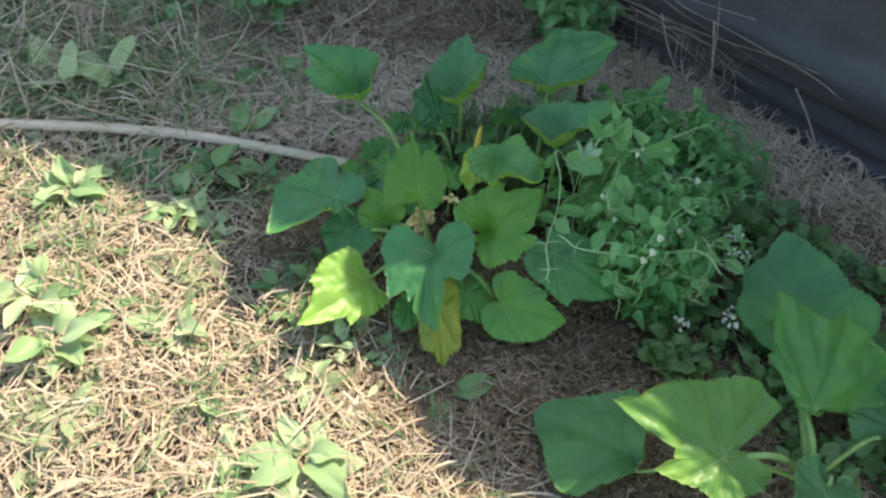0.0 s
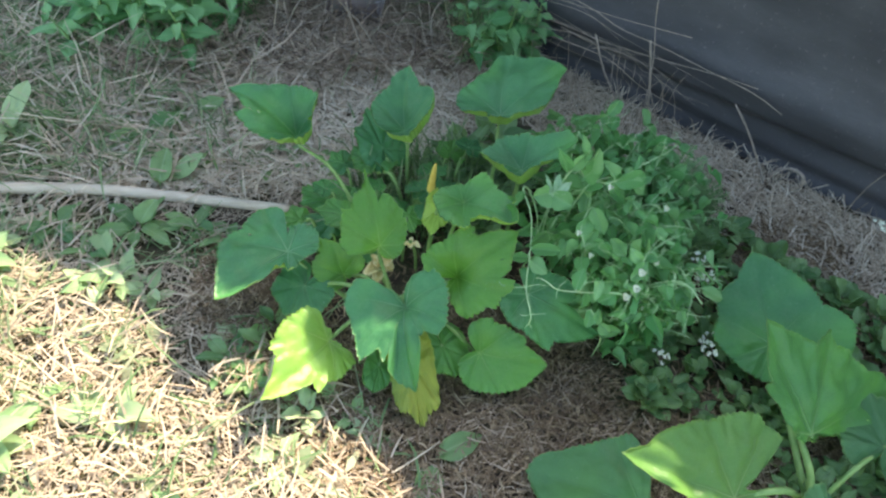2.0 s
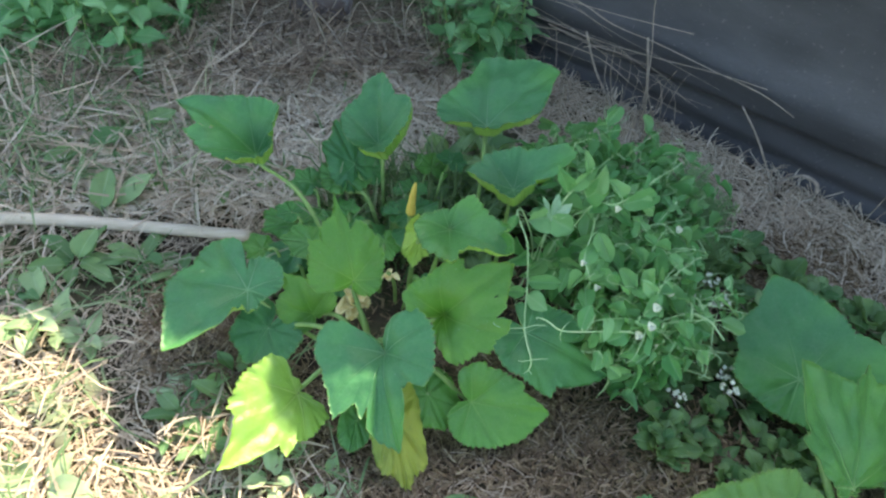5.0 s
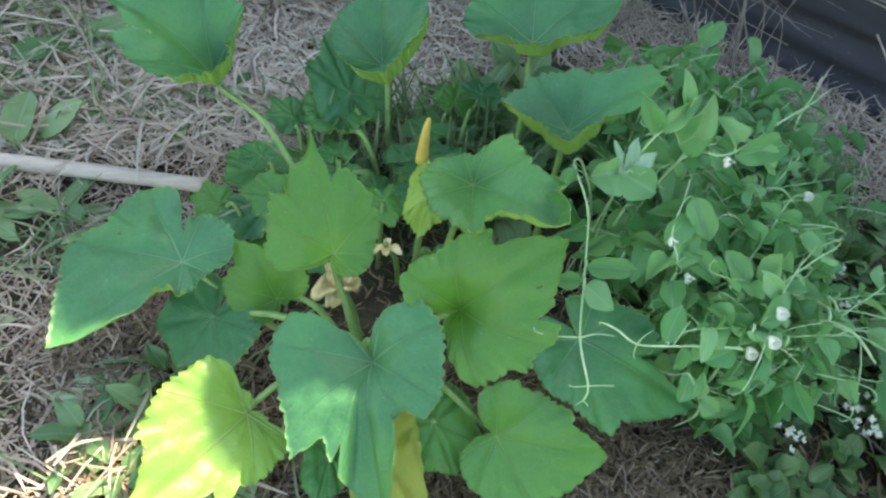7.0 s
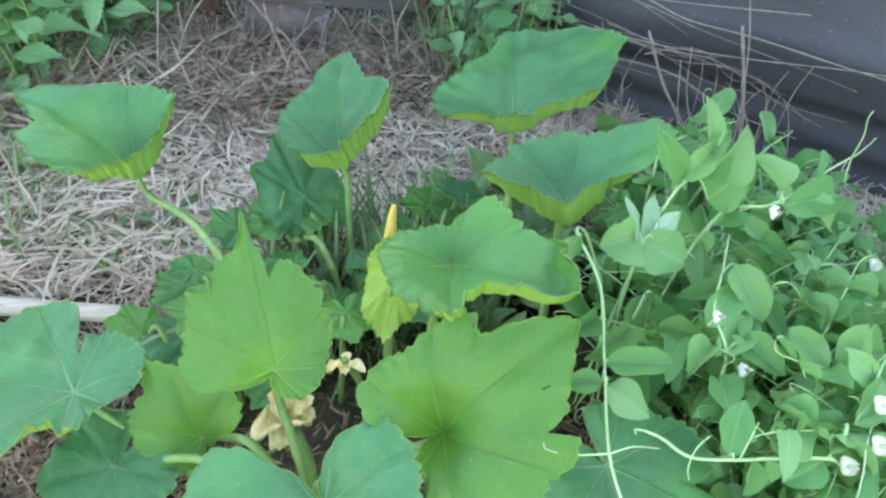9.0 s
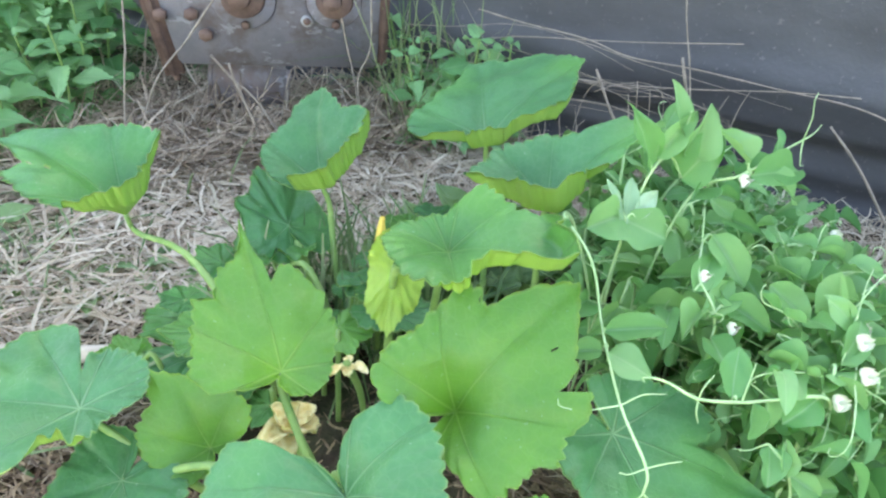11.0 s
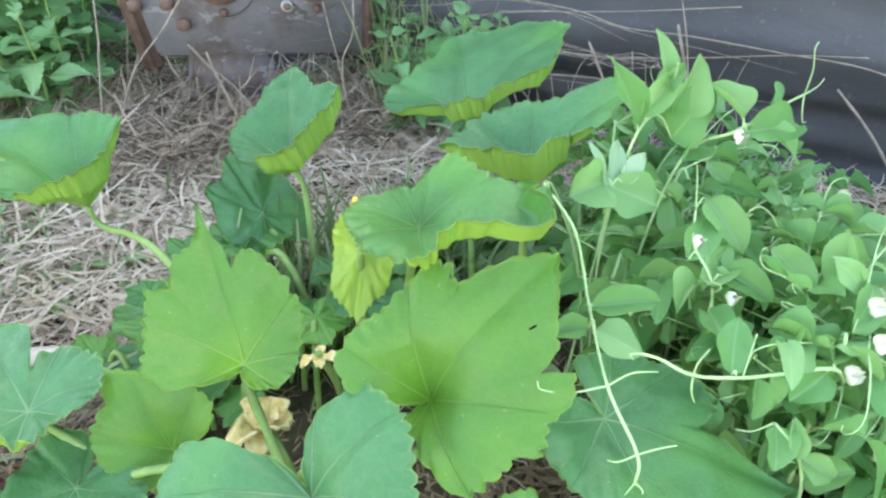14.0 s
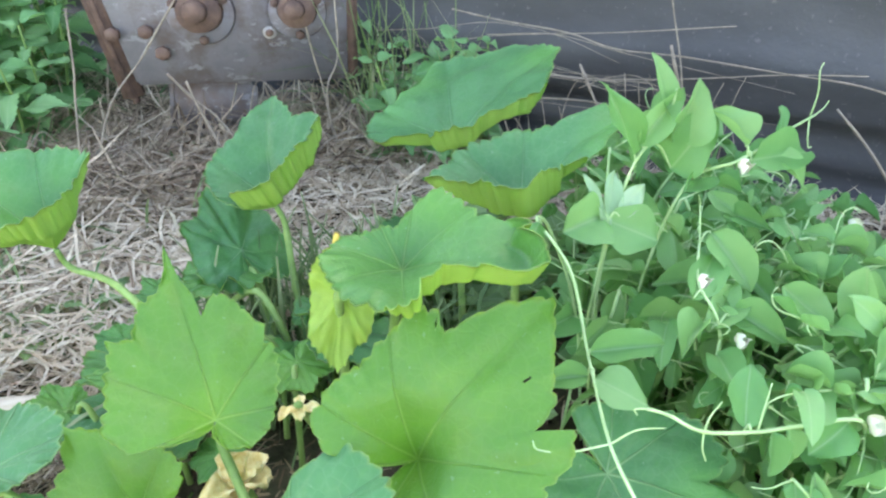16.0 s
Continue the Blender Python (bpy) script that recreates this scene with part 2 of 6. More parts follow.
def sheet_material():
    """Dark roofing felt: matt, dusty streaks and a few scuffs."""
    m, n, l, b = material("black_felt", 0.55, 0.4)
    big = noise_tex(n, l, 3.0, 5.0, 0.6, "Object", (1.0, 1.0, 3.0))
    fine = noise_tex(n, l, 90.0, 3.0)
    col = ramp(n, l, big, (0.3, (0.036, 0.037, 0.041)), (0.7, (0.072, 0.073, 0.079)))
    col = mix(n, l, calc(n, l, 'MULTIPLY', calc(n, l, 'GREATER_THAN', fine, 0.66), 0.5), col, (0.14, 0.13, 0.13))
    l.new(col, b.inputs["Base Color"])
    bump(n, l, b, calc(n, l, 'ADD', fine, big), 0.25, 0.004)
    return m


def plate_material():
    """Old grey paint on steel, rusting through."""
    m, n, l, b = material("painted_steel", 0.6, 0.4)
    worn = noise_tex(n, l, 9.0, 8.0, 0.7)
    streak = noise_tex(n, l, 38.0, 6.0, 0.7, "Object", (0.6, 1.0, 1.0))
    col = ramp(n, l, worn, (0.30, (0.17, 0.165, 0.18)), (0.47, (0.225, 0.21, 0.225)), (0.58, (0.165, 0.135, 0.13)), (0.72, (0.15, 0.095, 0.075)))
    col = mix(n, l, calc(n, l, 'MULTIPLY', calc(n, l, 'GREATER_THAN', streak, 0.60), 0.55), col, (0.42, 0.42, 0.44))
    l.new(col, b.inputs["Base Color"])
    b.inputs["Metallic"].default_value = 0.15
    bump(n, l, b, worn, 0.5, 0.004)
    return m


PALE_METAL = plain("worn_metal", (0.32, 0.30, 0.28), (0.55, 0.52, 0.48), 40.0, 0.5, 0.5, 0.3, 0.3)
FELT = sheet_material()
STEEL = plate_material()
rng = np.random.default_rng(7)
rnd = random.Random(11)


# ---- building tools ----
def link(name, mesh, parent=None, mats=(), label="", smooth=True):
    for mt in mats:
        mesh.materials.append(mt)
    if smooth:
        mesh.shade_smooth()
    ob = new(name, mesh)
    if parent:
        ob.parent = parent
    if label:
        ob["label"] = label
    return ob


def part(name, bm, mat, parent=None, label=""):
    me = bpy.data.meshes.new(name)
    bm.to_mesh(me)
    bm.free()
    return link(name, me, parent, (mat,), label)


def holder(name, place, label, category, group=""):
    e = new(name)
    e.location = place
    return tagged(e, label, category, group)


def pydata(name, verts, faces, uvs=None):
    me = bpy.data.meshes.new(name)
    me.from_pydata([tuple(v) for v in verts], [], faces)
    if uvs is not None:
        lay = me.uv_layers.new(name="UVMap")
        idx = np.empty(len(me.loops), dtype=np.int32)
        me.loops.foreach_get("vertex_index", idx)
        lay.data.foreach_set("uv", np.asarray(uvs, dtype=np.float32)[idx].ravel())
    me.update()
    return me


def bend(points, steps=6):
    """A smooth line through the points (Catmull-Rom)."""
    p = [Vector(q) for q in points]
    p = [p[0] * 2 - p[1], *p, p[-1] * 2 - p[-2]]
    out = []
    for i in range(1, len(p) - 2):
        for k in range(steps):
            t = k / steps
            a, b, c, d = p[i - 1:i + 3]
            out.append(0.5 * (2 * b + (c - a) * t + (2 * a - 5 * b + 4 * c - d) * t * t + (3 * b - a - 3 * c + d) * t ** 3))
    return out + [p[-2]]


def tube_data(line, r0, r1, sides=6, lumps=0.0):
    verts, faces = [], []
    up = Vector((0.3, 0.2, 0.9))
    for i, q in enumerate(line):
        way = (line[min(i + 1, len(line) - 1)] - line[max(i - 1, 0)]).normalized()
        a = way.cross(up)
        a = a.normalized() if a.length > 1e-4 else Vector((1, 0, 0))
        b = way.cross(a)
        f = i / (len(line) - 1)
        r = (r0 + (r1 - r0) * f) * (1 + lumps * noise.noise(q * 40))
        for k in range(sides):
            t = 2 * math.pi * k / sides
            verts.append(q + a * (r * math.cos(t)) + b * (r * math.sin(t)))
    m = len(line)
    for i in range(m - 1):
        for k in range(sides):
            faces.append((i * sides + k, i * sides + (k + 1) % sides, (i + 1) * sides + (k + 1) % sides, (i + 1) * sides + k))
    faces.append(tuple(range(sides))[::-1])
    faces.append(tuple((m - 1) * sides + k for k in range(sides)))
    return verts, faces


def tube(name, points, r0, r1, mat, parent=None, label="", sides=6, steps=6, lumps=0.0):
    v, f = tube_data(bend(points, steps), r0, r1, sides, lumps)
    return link(name, pydata(name, v, f), parent, (mat,), label)


def gz(x, y):
    """Height of the ground, lumpy where the cuttings lie beside the path."""
    q = Vector((x, y, 0))
    heap = min(1, max(0, (0.75 - 0.722 * x - 0.692 * y) * 4))
    return heap * (0.016 * noise.noise(q * 13.0) + 0.010 * noise.noise(q * 31.0)) + 0.018 * noise.noise(q * 2.2) + 0.008 * noise.noise(q * 9.0) - 0.005


# ---- ground ----
def build_ground():
    xs = np.unique(np.concatenate([np.linspace(-3, 3, 121), [-60, -30, -15, -8, -5, 5, 8, 15, 30, 60]]))
    ys = np.unique(np.concatenate([np.linspace(-1, 5, 121), [-60, -30, -15, -8, -4, 7, 10, 16, 30, 60]]))
    verts = [(x, y, gz(x, y)) for y in ys for x in xs]
    w = len(xs)
    faces = [(j * w + i, j * w + i + 1, (j + 1) * w + i + 1, (j + 1) * w + i) for j in range(len(ys) - 1) for i in range(w - 1)]
    g = link("ground", pydata("ground", verts, faces), None, (TURF,))
    return tagged(g, "garden soil covered with dry straw mulch and weeds", "ground", kind="structure")


build_ground()


# ---- felt-covered wall ----
# WALL_H is chosen for where the shadow ends; the top itself is unseen.
WALL_N, WALL_D, WALL_AT, WALL_H = Vector((0.722, 0.692, 0)), Vector((0.692, -0.722, 0)), 2.14, 1.667


def shadow_rise(s):
    """How far the wall's unseen top stands over WALL_H, made uneven to shape its shadow's edge."""
    along = [-6.5, -2.4, -2.05, -1.8, -1.57, -1.45, -1.32, -1.2, -1.15, -1.06, -0.97, -0.91, -0.85, -0.7, -0.55, -0.48, -0.37, -0.25, -0.1, 0.3, 4.5]
    over = [0.357, 0.357, 0.310, 0.179, 0.107, 0.054, 0.048, 0.101, 0.107, -0.036, -0.004, -0.014, -0.062, -0.030, 0.024, 0.046, -0.035, -0.100, -0.235, -0.262, -0.179]
    return float(np.interp(s, along, over)) + 0.01 * math.sin(s * 31.0)


def build_wall():
    ss, zs = np.linspace(-6.5, 4.5, 320), np.concatenate([np.linspace(-0.03, 0.62, 60), np.linspace(0.68, WALL_H, 14)])
    verts, faces = [], []
    for z in zs:
        for s in ss:
            out = 0.0
            if z < 0.75:
                out += 0.010 * math.exp(-((z - 0.09 - 0.02 * math.sin(s * 2.1)) / 0.03) ** 2)
                out -= 0.015 * math.exp(-((z - 0.045) / 0.03) ** 2)
                out += 0.014 * math.exp(-((z - 0.24 - 0.025 * math.sin(s * 1.4 + 1)) / 0.05) ** 2)
            lip = 0.165 + 0.02 * math.sin(s * 1.7 + 0.5)
            out += 0.035 * min(1, max(0, (z - lip + 0.02) / 0.035)) - 0.02
            out += 0.010 * noise.noise(Vector((s * 1.3, z * 5.0, 2.0))) + 0.004 * noise.noise(Vector((s * 5, z * 14.0, 5.0)))
            q = WALL_N * (WALL_AT - out) + WALL_D * s
            verts.append((q.x, q.y, z + shadow_rise(s) * max(0, z - 0.7) / (WALL_H - 0.7)))
    w = len(ss)
    for j in range(len(zs) - 1):
        for i in range(w - 1):
            faces.append((j * w + i, j * w + i + 1, (j + 1) * w + i + 1, (j + 1) * w + i))
    k = len(verts)
    for z in (zs[-1], zs[0]):
        for s in ss:
            q = WALL_N * (WALL_AT + 0.14) + WALL_D * s
            verts.append((q.x, q.y, z + (shadow_rise(s) if z > 1 else 0)))
    top = (len(zs) - 1) * w
    for i in range(w - 1):
        faces.append((top + i, top + i + 1, k + i + 1, k + i))
        faces.append((k + i, k + i + 1, k + w + i + 1, k + w + i))
    faces.append((0, *[j * w for j in range(1, len(zs))], k, k + w))
    faces.append((w - 1, k + 2 * w - 1, k + w - 1, *[j * w + w - 1 for j in range(len(zs) - 1, 0, -1)]))
    ob = link("wall_felt", pydata("wall_felt", verts, faces), None, (FELT,))
    tagged(ob, "garden wall clad in sagging black roofing felt", "wall", kind="structure")


build_wall()


# ---- squash leaves ----
OUTLINE = [(0, 1.0), (10, 0.93), (24, 0.84), (33, 0.85), (50, 0.96), (58, 0.96), (76, 0.86), (86, 0.87), (104, 0.95), (125, 0.94), (145, 0.90), (165, 0.80), (180, 0.72)]


def outline(q, lobe):
    """Radius of the blade at an angle from its tip; lobe: how deep the bays between the lobes are."""
    d = math.degrees(q)
    for (a0, r0), (a1, r1) in zip(OUTLINE, OUTLINE[1:]):
        if d <= a1:
            t = (d - a0) / (a1 - a0)
            r = r0 + (r1 - r0) * (0.5 - 0.5 * math.cos(math.pi * t))
            return 0.95 + (r - 0.95) * lobe / 0.12
    return 0.7


def lobed_leaf(name, base, tip, side, half, lobe=0.12, seed=1, top=None, parent=None, label=""):
    """A five-lobed blade. base: where the stalk joins; tip: end of the middle lobe; side: towards its right edge; half: half its width."""
    base, tip = Vector(base), Vector(tip)
    y = tip - base
    long = y.length
    y.normalize()
    x = Vector(side)
    x = (x - y * x.dot(y)).normalized()
    z = x.cross(y)
    r = random.Random(seed)
    ph = [r.uniform(0, 6.28) for _ in range(5)]
    nt, nr, notch = 217, 14, 0.12
    rows, uvs = [], []
    for j in range(nr + 1):
        f = (j / nr) ** 0.85
        for i in range(nt):
            a = -math.pi + 2 * math.pi * i / (nt - 1)
            q = abs(a)
            rim = outline(q, lobe) * (1 + 0.04 * math.sin(3 * a + ph[2]) + 0.03 * math.sin(2 * a + ph[1]))
            saw = (a * 5.4 + ph[0] + 0.5 * math.sin(2 * a + ph[3])) % 1.0
            saw2 = (a * 10.7 + ph[1] + 0.7 * math.sin(3 * a + ph[2])) % 1.0
            rim += rim * (0.045 * (1 - abs(2 * saw - 1)) ** 1.6 + 0.02 * (1 - abs(2 * saw2 - 1)) - 0.025)
            gap = (math.pi - q) / 0.42
            if gap < 1:
                rim *= notch + (1 - notch) * math.sin(gap * math.pi / 2) ** 0.7
            px, py = math.sin(a) * rim * f, math.cos(a) * rim * f
            if py < 0:
                py *= 0.72
            rib = 0.0
            for va in (0, 52, -52, 104, -104, 150, -150):
                s, c = math.sin(radians(va)), math.cos(radians(va))
                if px * s + py * c > 0:
                    rib = max(rib, math.exp(-((px * c - py * s) / 0.06) ** 2))
            wave = math.sin(5 * a + ph[3]) + 0.6 * math.sin(8 * a + ph[4])
            h = 0.04 * wave * f ** 2.5 - 0.042 * rib * f * (1.25 - f) * 2
            h += 0.05 * noise.noise(Vector((px * 2.5 + seed, py * 2.5, 0.3))) + 0.022 * noise.noise(Vector((px * 6 + seed, py * 6, 0.7))) + 0.007 * noise.noise(Vector((px * 17 + seed, py * 17, 1.7)))
            h += (0.016 * math.sin(17 * a + ph[1]) + 0.012 * math.sin(29 * a + ph[2])) * f ** 7
            rows.append(base + x * (px * half) + y * (py * long) + z * (h * long))
            uvs.append((px, py))
    m = len(rows)
    verts = rows + [v - z * 0.0012 for v in rows]
    faces = []
    for j in range(nr):
        for i in range(nt - 1):
            q = (j * nt + i, j * nt + i + 1, (j + 1) * nt + i + 1, (j + 1) * nt + i)
            faces.append(q[::-1])
            faces.append(tuple(k + m for k in q))
    blade = len(faces)
    faces += [(nr * nt + i, nr * nt + i + 1, nr * nt + i + 1 + m, nr * nt + i + m) for i in range(nt - 1)]
    me = pydata(name, verts, faces, uvs + uvs)
    rim_at = me.attributes.new("rim", 'FLOAT', 'POINT')
    rim_at.data.foreach_set("value", [((k // nt) / nr) ** 0.85 for k in range(m)] * 2)
    me.materials.append(top or LEAF_GREEN)
    me.materials.append(LEAF_UNDER)
    me.polygons.foreach_set("material_index", [k % 2 if k < blade else 0 for k in range(len(faces))])
    return link(name, me, parent, (), label)


def stalked_leaf(plant, root, base, tip, side, half, arch=0.06, thick=0.0055, label="", **kw):
    o = plant.location
    rel = lambda q: Vector(q) - o
    leaf = lobed_leaf("leaf", rel(base), rel(tip), side, half, parent=plant, label=label, **kw)
    b, r = rel(base), rel(root)
    way = Vector(tip) - Vector(base)
    x = Vector(side)
    nz = (x - way.normalized() * x.dot(way.normalized())).cross(way).normalized()
    mid = (b + r) / 2 + Vector((0, 0, arch))
    tube("petiole", [r, mid, b - nz * 0.03 - way.normalized() * 0.01, b - nz * 0.001], thick, thick * 0.62, STALK, leaf, "", 8, 6, 0.15)
    return leaf


def broad_leaf(plant, root, base, toward, up, deep, rim, top, label, ref=0.07, seed=1, arch=0.06, thick=0.0055, pleat=0.03, holes=(), lift=((0, 0),), curl=None, flap=None, closed=False):
    """A squash leaf on its stalk. The blade is a funnel round the stalk's end (base) that opens towards up, deep metres deep;
    toward: way of its middle lobe; rim: its outline, millimetres from the stalk at angles from the middle lobe; lift: lobes that hang or rise, in millimetres; flap: from and to which angle, and how high, the rim is folded up."""
    o = plant.location
    y, z = Vector(toward).normalized(), Vector(up).normalized()
    y = (y - z * y.dot(z)).normalized()
    x = y.cross(z)
    ang, rad = [float(a) for a, _ in rim], [r / 1000 for _, r in rim]
    gap = ang[0] + 360 - ang[-1]
    if gap > 28 and not closed:
        for k, r in ((0.36, 0.016), (0.5, 0.006), (0.64, 0.016)):
            ang.append(rim[-1][0] + gap * k)
            rad.append(min(r, rad[-1], rad[0]))
    nt, nr = 361, 18
    deg = np.linspace(-180, 180, nt)
    out = np.interp(deg, ang, rad, period=360)
    hang = np.interp(deg, [a for a, _ in lift], [h / 1000 for _, h in lift], period=360)
    r = random.Random(seed)
    ph = [r.uniform(0, 6.28) for _ in range(4)]
    a = np.radians(deg)
    big = max(rad)
    way = np.cumsum(out) * 2 * math.pi / nt
    way *= round(way[-1] / 0.0125) / way[-1]
    scallop = np.abs(np.sin(math.pi * (way + 0.35 * np.sin(3 * a + ph[0]) + 0.2 * np.sin(8 * a + ph[1]))))
    fine = np.abs((way * 2.0 + 0.3 * np.sin(5 * a + ph[1])) % 1.0 * 2 - 1)
    bold = 0.7 + 0.5 * np.sin(7 * a + ph[3]) * np.sin(4 * a + ph[0])
    out = out + bold * np.minimum(0.065 * out, 0.0056) * (scallop - 0.64) + np.minimum(0.02 * out, 0.0012) * (fine - 0.5)
    f = (np.arange(nr + 1) / nr)[:, None] ** 0.9
    fold = np.zeros(nt)
    if flap:
        part_way = ((deg - flap[0]) % 360) / (flap[1] - flap[0])
        fold = np.where(part_way < 1, np.sin(np.clip(part_way, 0, 1) * math.pi), 0) ** 0.55
    crease = 1 - 0.34 * fold
    wall = np.clip((f - crease) / np.maximum(1 - crease, 1e-3), 0, 1) * (fold > 0)
    rho = out * (np.minimum(f / crease, 1) + 0.14 * fold * wall)
    px, py = np.sin(a) * rho, np.cos(a) * rho
    u = np.clip(rho / ref, 0, 1)
    h = deep * u * (2 - u) + hang * f ** 1.6 + (flap[2] if flap else 0) * fold * wall * (0.92 + 0.08 * np.sin(6 * a + ph[2]))
    groove = np.zeros_like(rho)
    for va in (0, 52, -52, 104, -104, 150, -150):
        s, c = math.sin(radians(va)), math.cos(radians(va))
        groove = np.maximum(groove, (px * s + py * c > 0) * np.exp(-((px * c - py * s) / (0.055 * big)) ** 2))
    h = h - pleat * big * groove * f * (1.15 - f) * 2.2
    roll = np.array([[noise.noise(Vector((p * 16, q * 16, seed))) + 0.4 * noise.noise(Vector((p * 45, q * 45, seed))) for p, q in zip(pr, qr)] for pr, qr in zip(px, py)])
    h = h + roll * 0.055 * big * (0.25 + 2.2 * f * (1 - f))
    h = h + 0.003 * big / 0.15 * f ** 6 * (np.sin(13 * a + ph[2]) * 0.5 + np.sin(29 * a + ph[3]) * 0.35)
    if curl:
        e = np.clip((f - 0.86) / 0.14, 0, 1) * np.sqrt(np.clip(np.sin((deg - curl[0]) / (curl[1] - curl[0]) * math.pi), 0, 1)) * ((deg > curl[0]) & (deg < curl[1]))
        h = h + curl[2] * e ** 2 * (0.6 + 0.4 * np.sin(23 * a))
        px, py = px * (1 - 0.10 * e * e), py * (1 - 0.10 * e * e)
    P = np.array(Vector(base) - o) + px[..., None] * np.array(x) + py[..., None] * np.array(y) + h[..., None] * np.array(z)
    dr, dt = np.gradient(P, axis=0), np.gradient(P, axis=1)
    nrm = np.cross(dt, dr)
    nrm /= np.maximum(np.linalg.norm(nrm, axis=2, keepdims=True), 1e-9)
    nrm *= np.sign(np.sum(nrm * np.array(z), axis=2).mean())
    nrm[0] = np.array(z)
    m = (nr + 1) * nt
    verts = np.concatenate([P.reshape(m, 3), (P - nrm * 0.0011).reshape(m, 3)])
    uvs = np.stack([px.ravel(), py.ravel()], 1) / big
    faces = []
    for j in range(nr):
        for i in range(nt - 1):
            q = (j * nt + i, j * nt + i + 1, (j + 1) * nt + i + 1, (j + 1) * nt + i)
            if any((uvs[q[0]][0] - hx) ** 2 + (uvs[q[0]][1] - hy) ** 2 < hr * hr for hx, hy, hr in holes):
                continue
            faces.append(q[::-1])
            faces.append(tuple(k + m for k in q))
    blade = len(faces)
    faces += [(nr * nt + i, nr * nt + i + 1, nr * nt + i + 1 + m, nr * nt + i + m) for i in range(nt - 1)]
    me = pydata("leaf", verts, faces, np.concatenate([uvs, uvs]))
    rim_at = me.attributes.new("rim", 'FLOAT', 'POINT')
    edge = np.broadcast_to(1 - np.clip((out * (1 - f)) / 0.05, 0, 1), rho.shape).ravel()
    rim_at.data.foreach_set("value", np.concatenate([edge, edge]).astype(np.float32))
    me.materials.append(top)
    me.materials.append(LEAF_UNDER)
    me.polygons.foreach_set("material_index", [k % 2 if k < blade else 0 for k in range(len(faces))])
    leaf = link("leaf", me, plant, (), label)
    b, rt = Vector(base) - o, Vector(root) - o
    mid = (b + rt) / 2 + Vector((0, 0, arch))
    tube("petiole", [rt, mid, b - z * 0.03 - y * 0.01, b - z * 0.001], thick, thick * 0.62, STALK, leaf, "", 8, 6, 0.15)
    return leaf


def build_squash_main():
    plant = holder("squash_plant", (0.06, 1.32, 0), "bushy green squash plant with big lobed leaves in straw mulch", "squash plant", "squash plants")
    root = (0.06, 1.32, 0.03)
    # upright lime leaf in the middle, and a small one beside it
    broad_leaf(plant, root, (0.026, 1.392, 0.205), (-0.16, 0.83, 0.54), (0.08, -0.53, 0.84), 0.023, [(-103, 54), (-101, 66), (-98, 76), (-92, 81), (-85, 90), (-78, 92), (-67, 89), (-54, 97), (-44, 103), (-37, 115), (-30, 98), (-23, 111), (-17, 124), (-10, 126), (-5, 133), (-2, 150), (0, 174), (1, 150), (2, 134), (4, 124), (6, 112), (8, 91), (11, 103), (15, 114), (23, 109), (33, 97), (44, 91), (50, 78), (58, 78), (77, 62), (98, 52), (122, 49), (148, 44), (172, 34)], LEAF_LIME, "upright lime green leaf folded along its midrib", ref=0.07, seed=3, arch=0.0)
    broad_leaf(plant, root, (-0.053, 1.381, 0.125), (-0.88, 0.45, 0.14), (-0.24, -0.69, 0.68), 0.032, [(-126, 22), (-101, 31), (-82, 41), (-64, 42), (-48, 39), (-33, 55), (0, 71), (12, 71), (24, 70), (30, 84), (38, 97), (48, 85), (63, 73), (97, 66), (123, 64), (142, 50), (154, 22)], LEAF_LIME, "small lime green leaf", ref=0.07, seed=4)
    # large one that faces the path
    broad_leaf(plant, root, (0.183, 1.285, 0.213), (0.79, 0.19, 0.58), (-0.38, -0.59, 0.71), 0.061, [(-138, 41), (-134, 57), (-123, 66), (-114, 79), (-103, 77), (-90, 79), (-69, 76), (-60, 86), (-49, 97), (-42, 108), (-35, 114), (-30, 112), (-25, 97), (-21, 105), (0, 166), (8, 148), (15, 135), (23, 125), (28, 123), (31, 113), (35, 104), (37, 131), (47, 128), (50, 122), (57, 110), (63, 112), (69, 113), (74, 100), (77, 93), (82, 96), (90, 92), (101, 92), (108, 89), (116, 75), (120, 62), (129, 51), (138, 35), (161, 29)], LEAF_LIME, "large lime green leaf with small holes", ref=0.07, seed=5, arch=0.03, holes=((-0.30, 0.52, 0.016), (-0.52, 0.36, 0.013), (0.16, 0.62, 0.012)))
    broad_leaf(plant, (0.175, 1.46, 0.02), (0.201, 1.394, 0.326), (0.69, -0.73, -0.07), (-0.17, -0.25, 0.95), 0.046, [(-177, 35), (-122, 29), (-101, 48), (-85, 67), (-64, 66), (-43, 73), (-32, 90), (-22, 105), (-15, 93), (-11, 111), (0, 123), (7, 110), (11, 90), (26, 68), (41, 72), (47, 89), (61, 80), (75, 76), (90, 75), (110, 67), (133, 65), (160, 49)], LEAF_GREEN, "cupped green leaf with yellow underside", ref=0.09, seed=6, arch=0.0, flap=(-32, 64, 0.034))
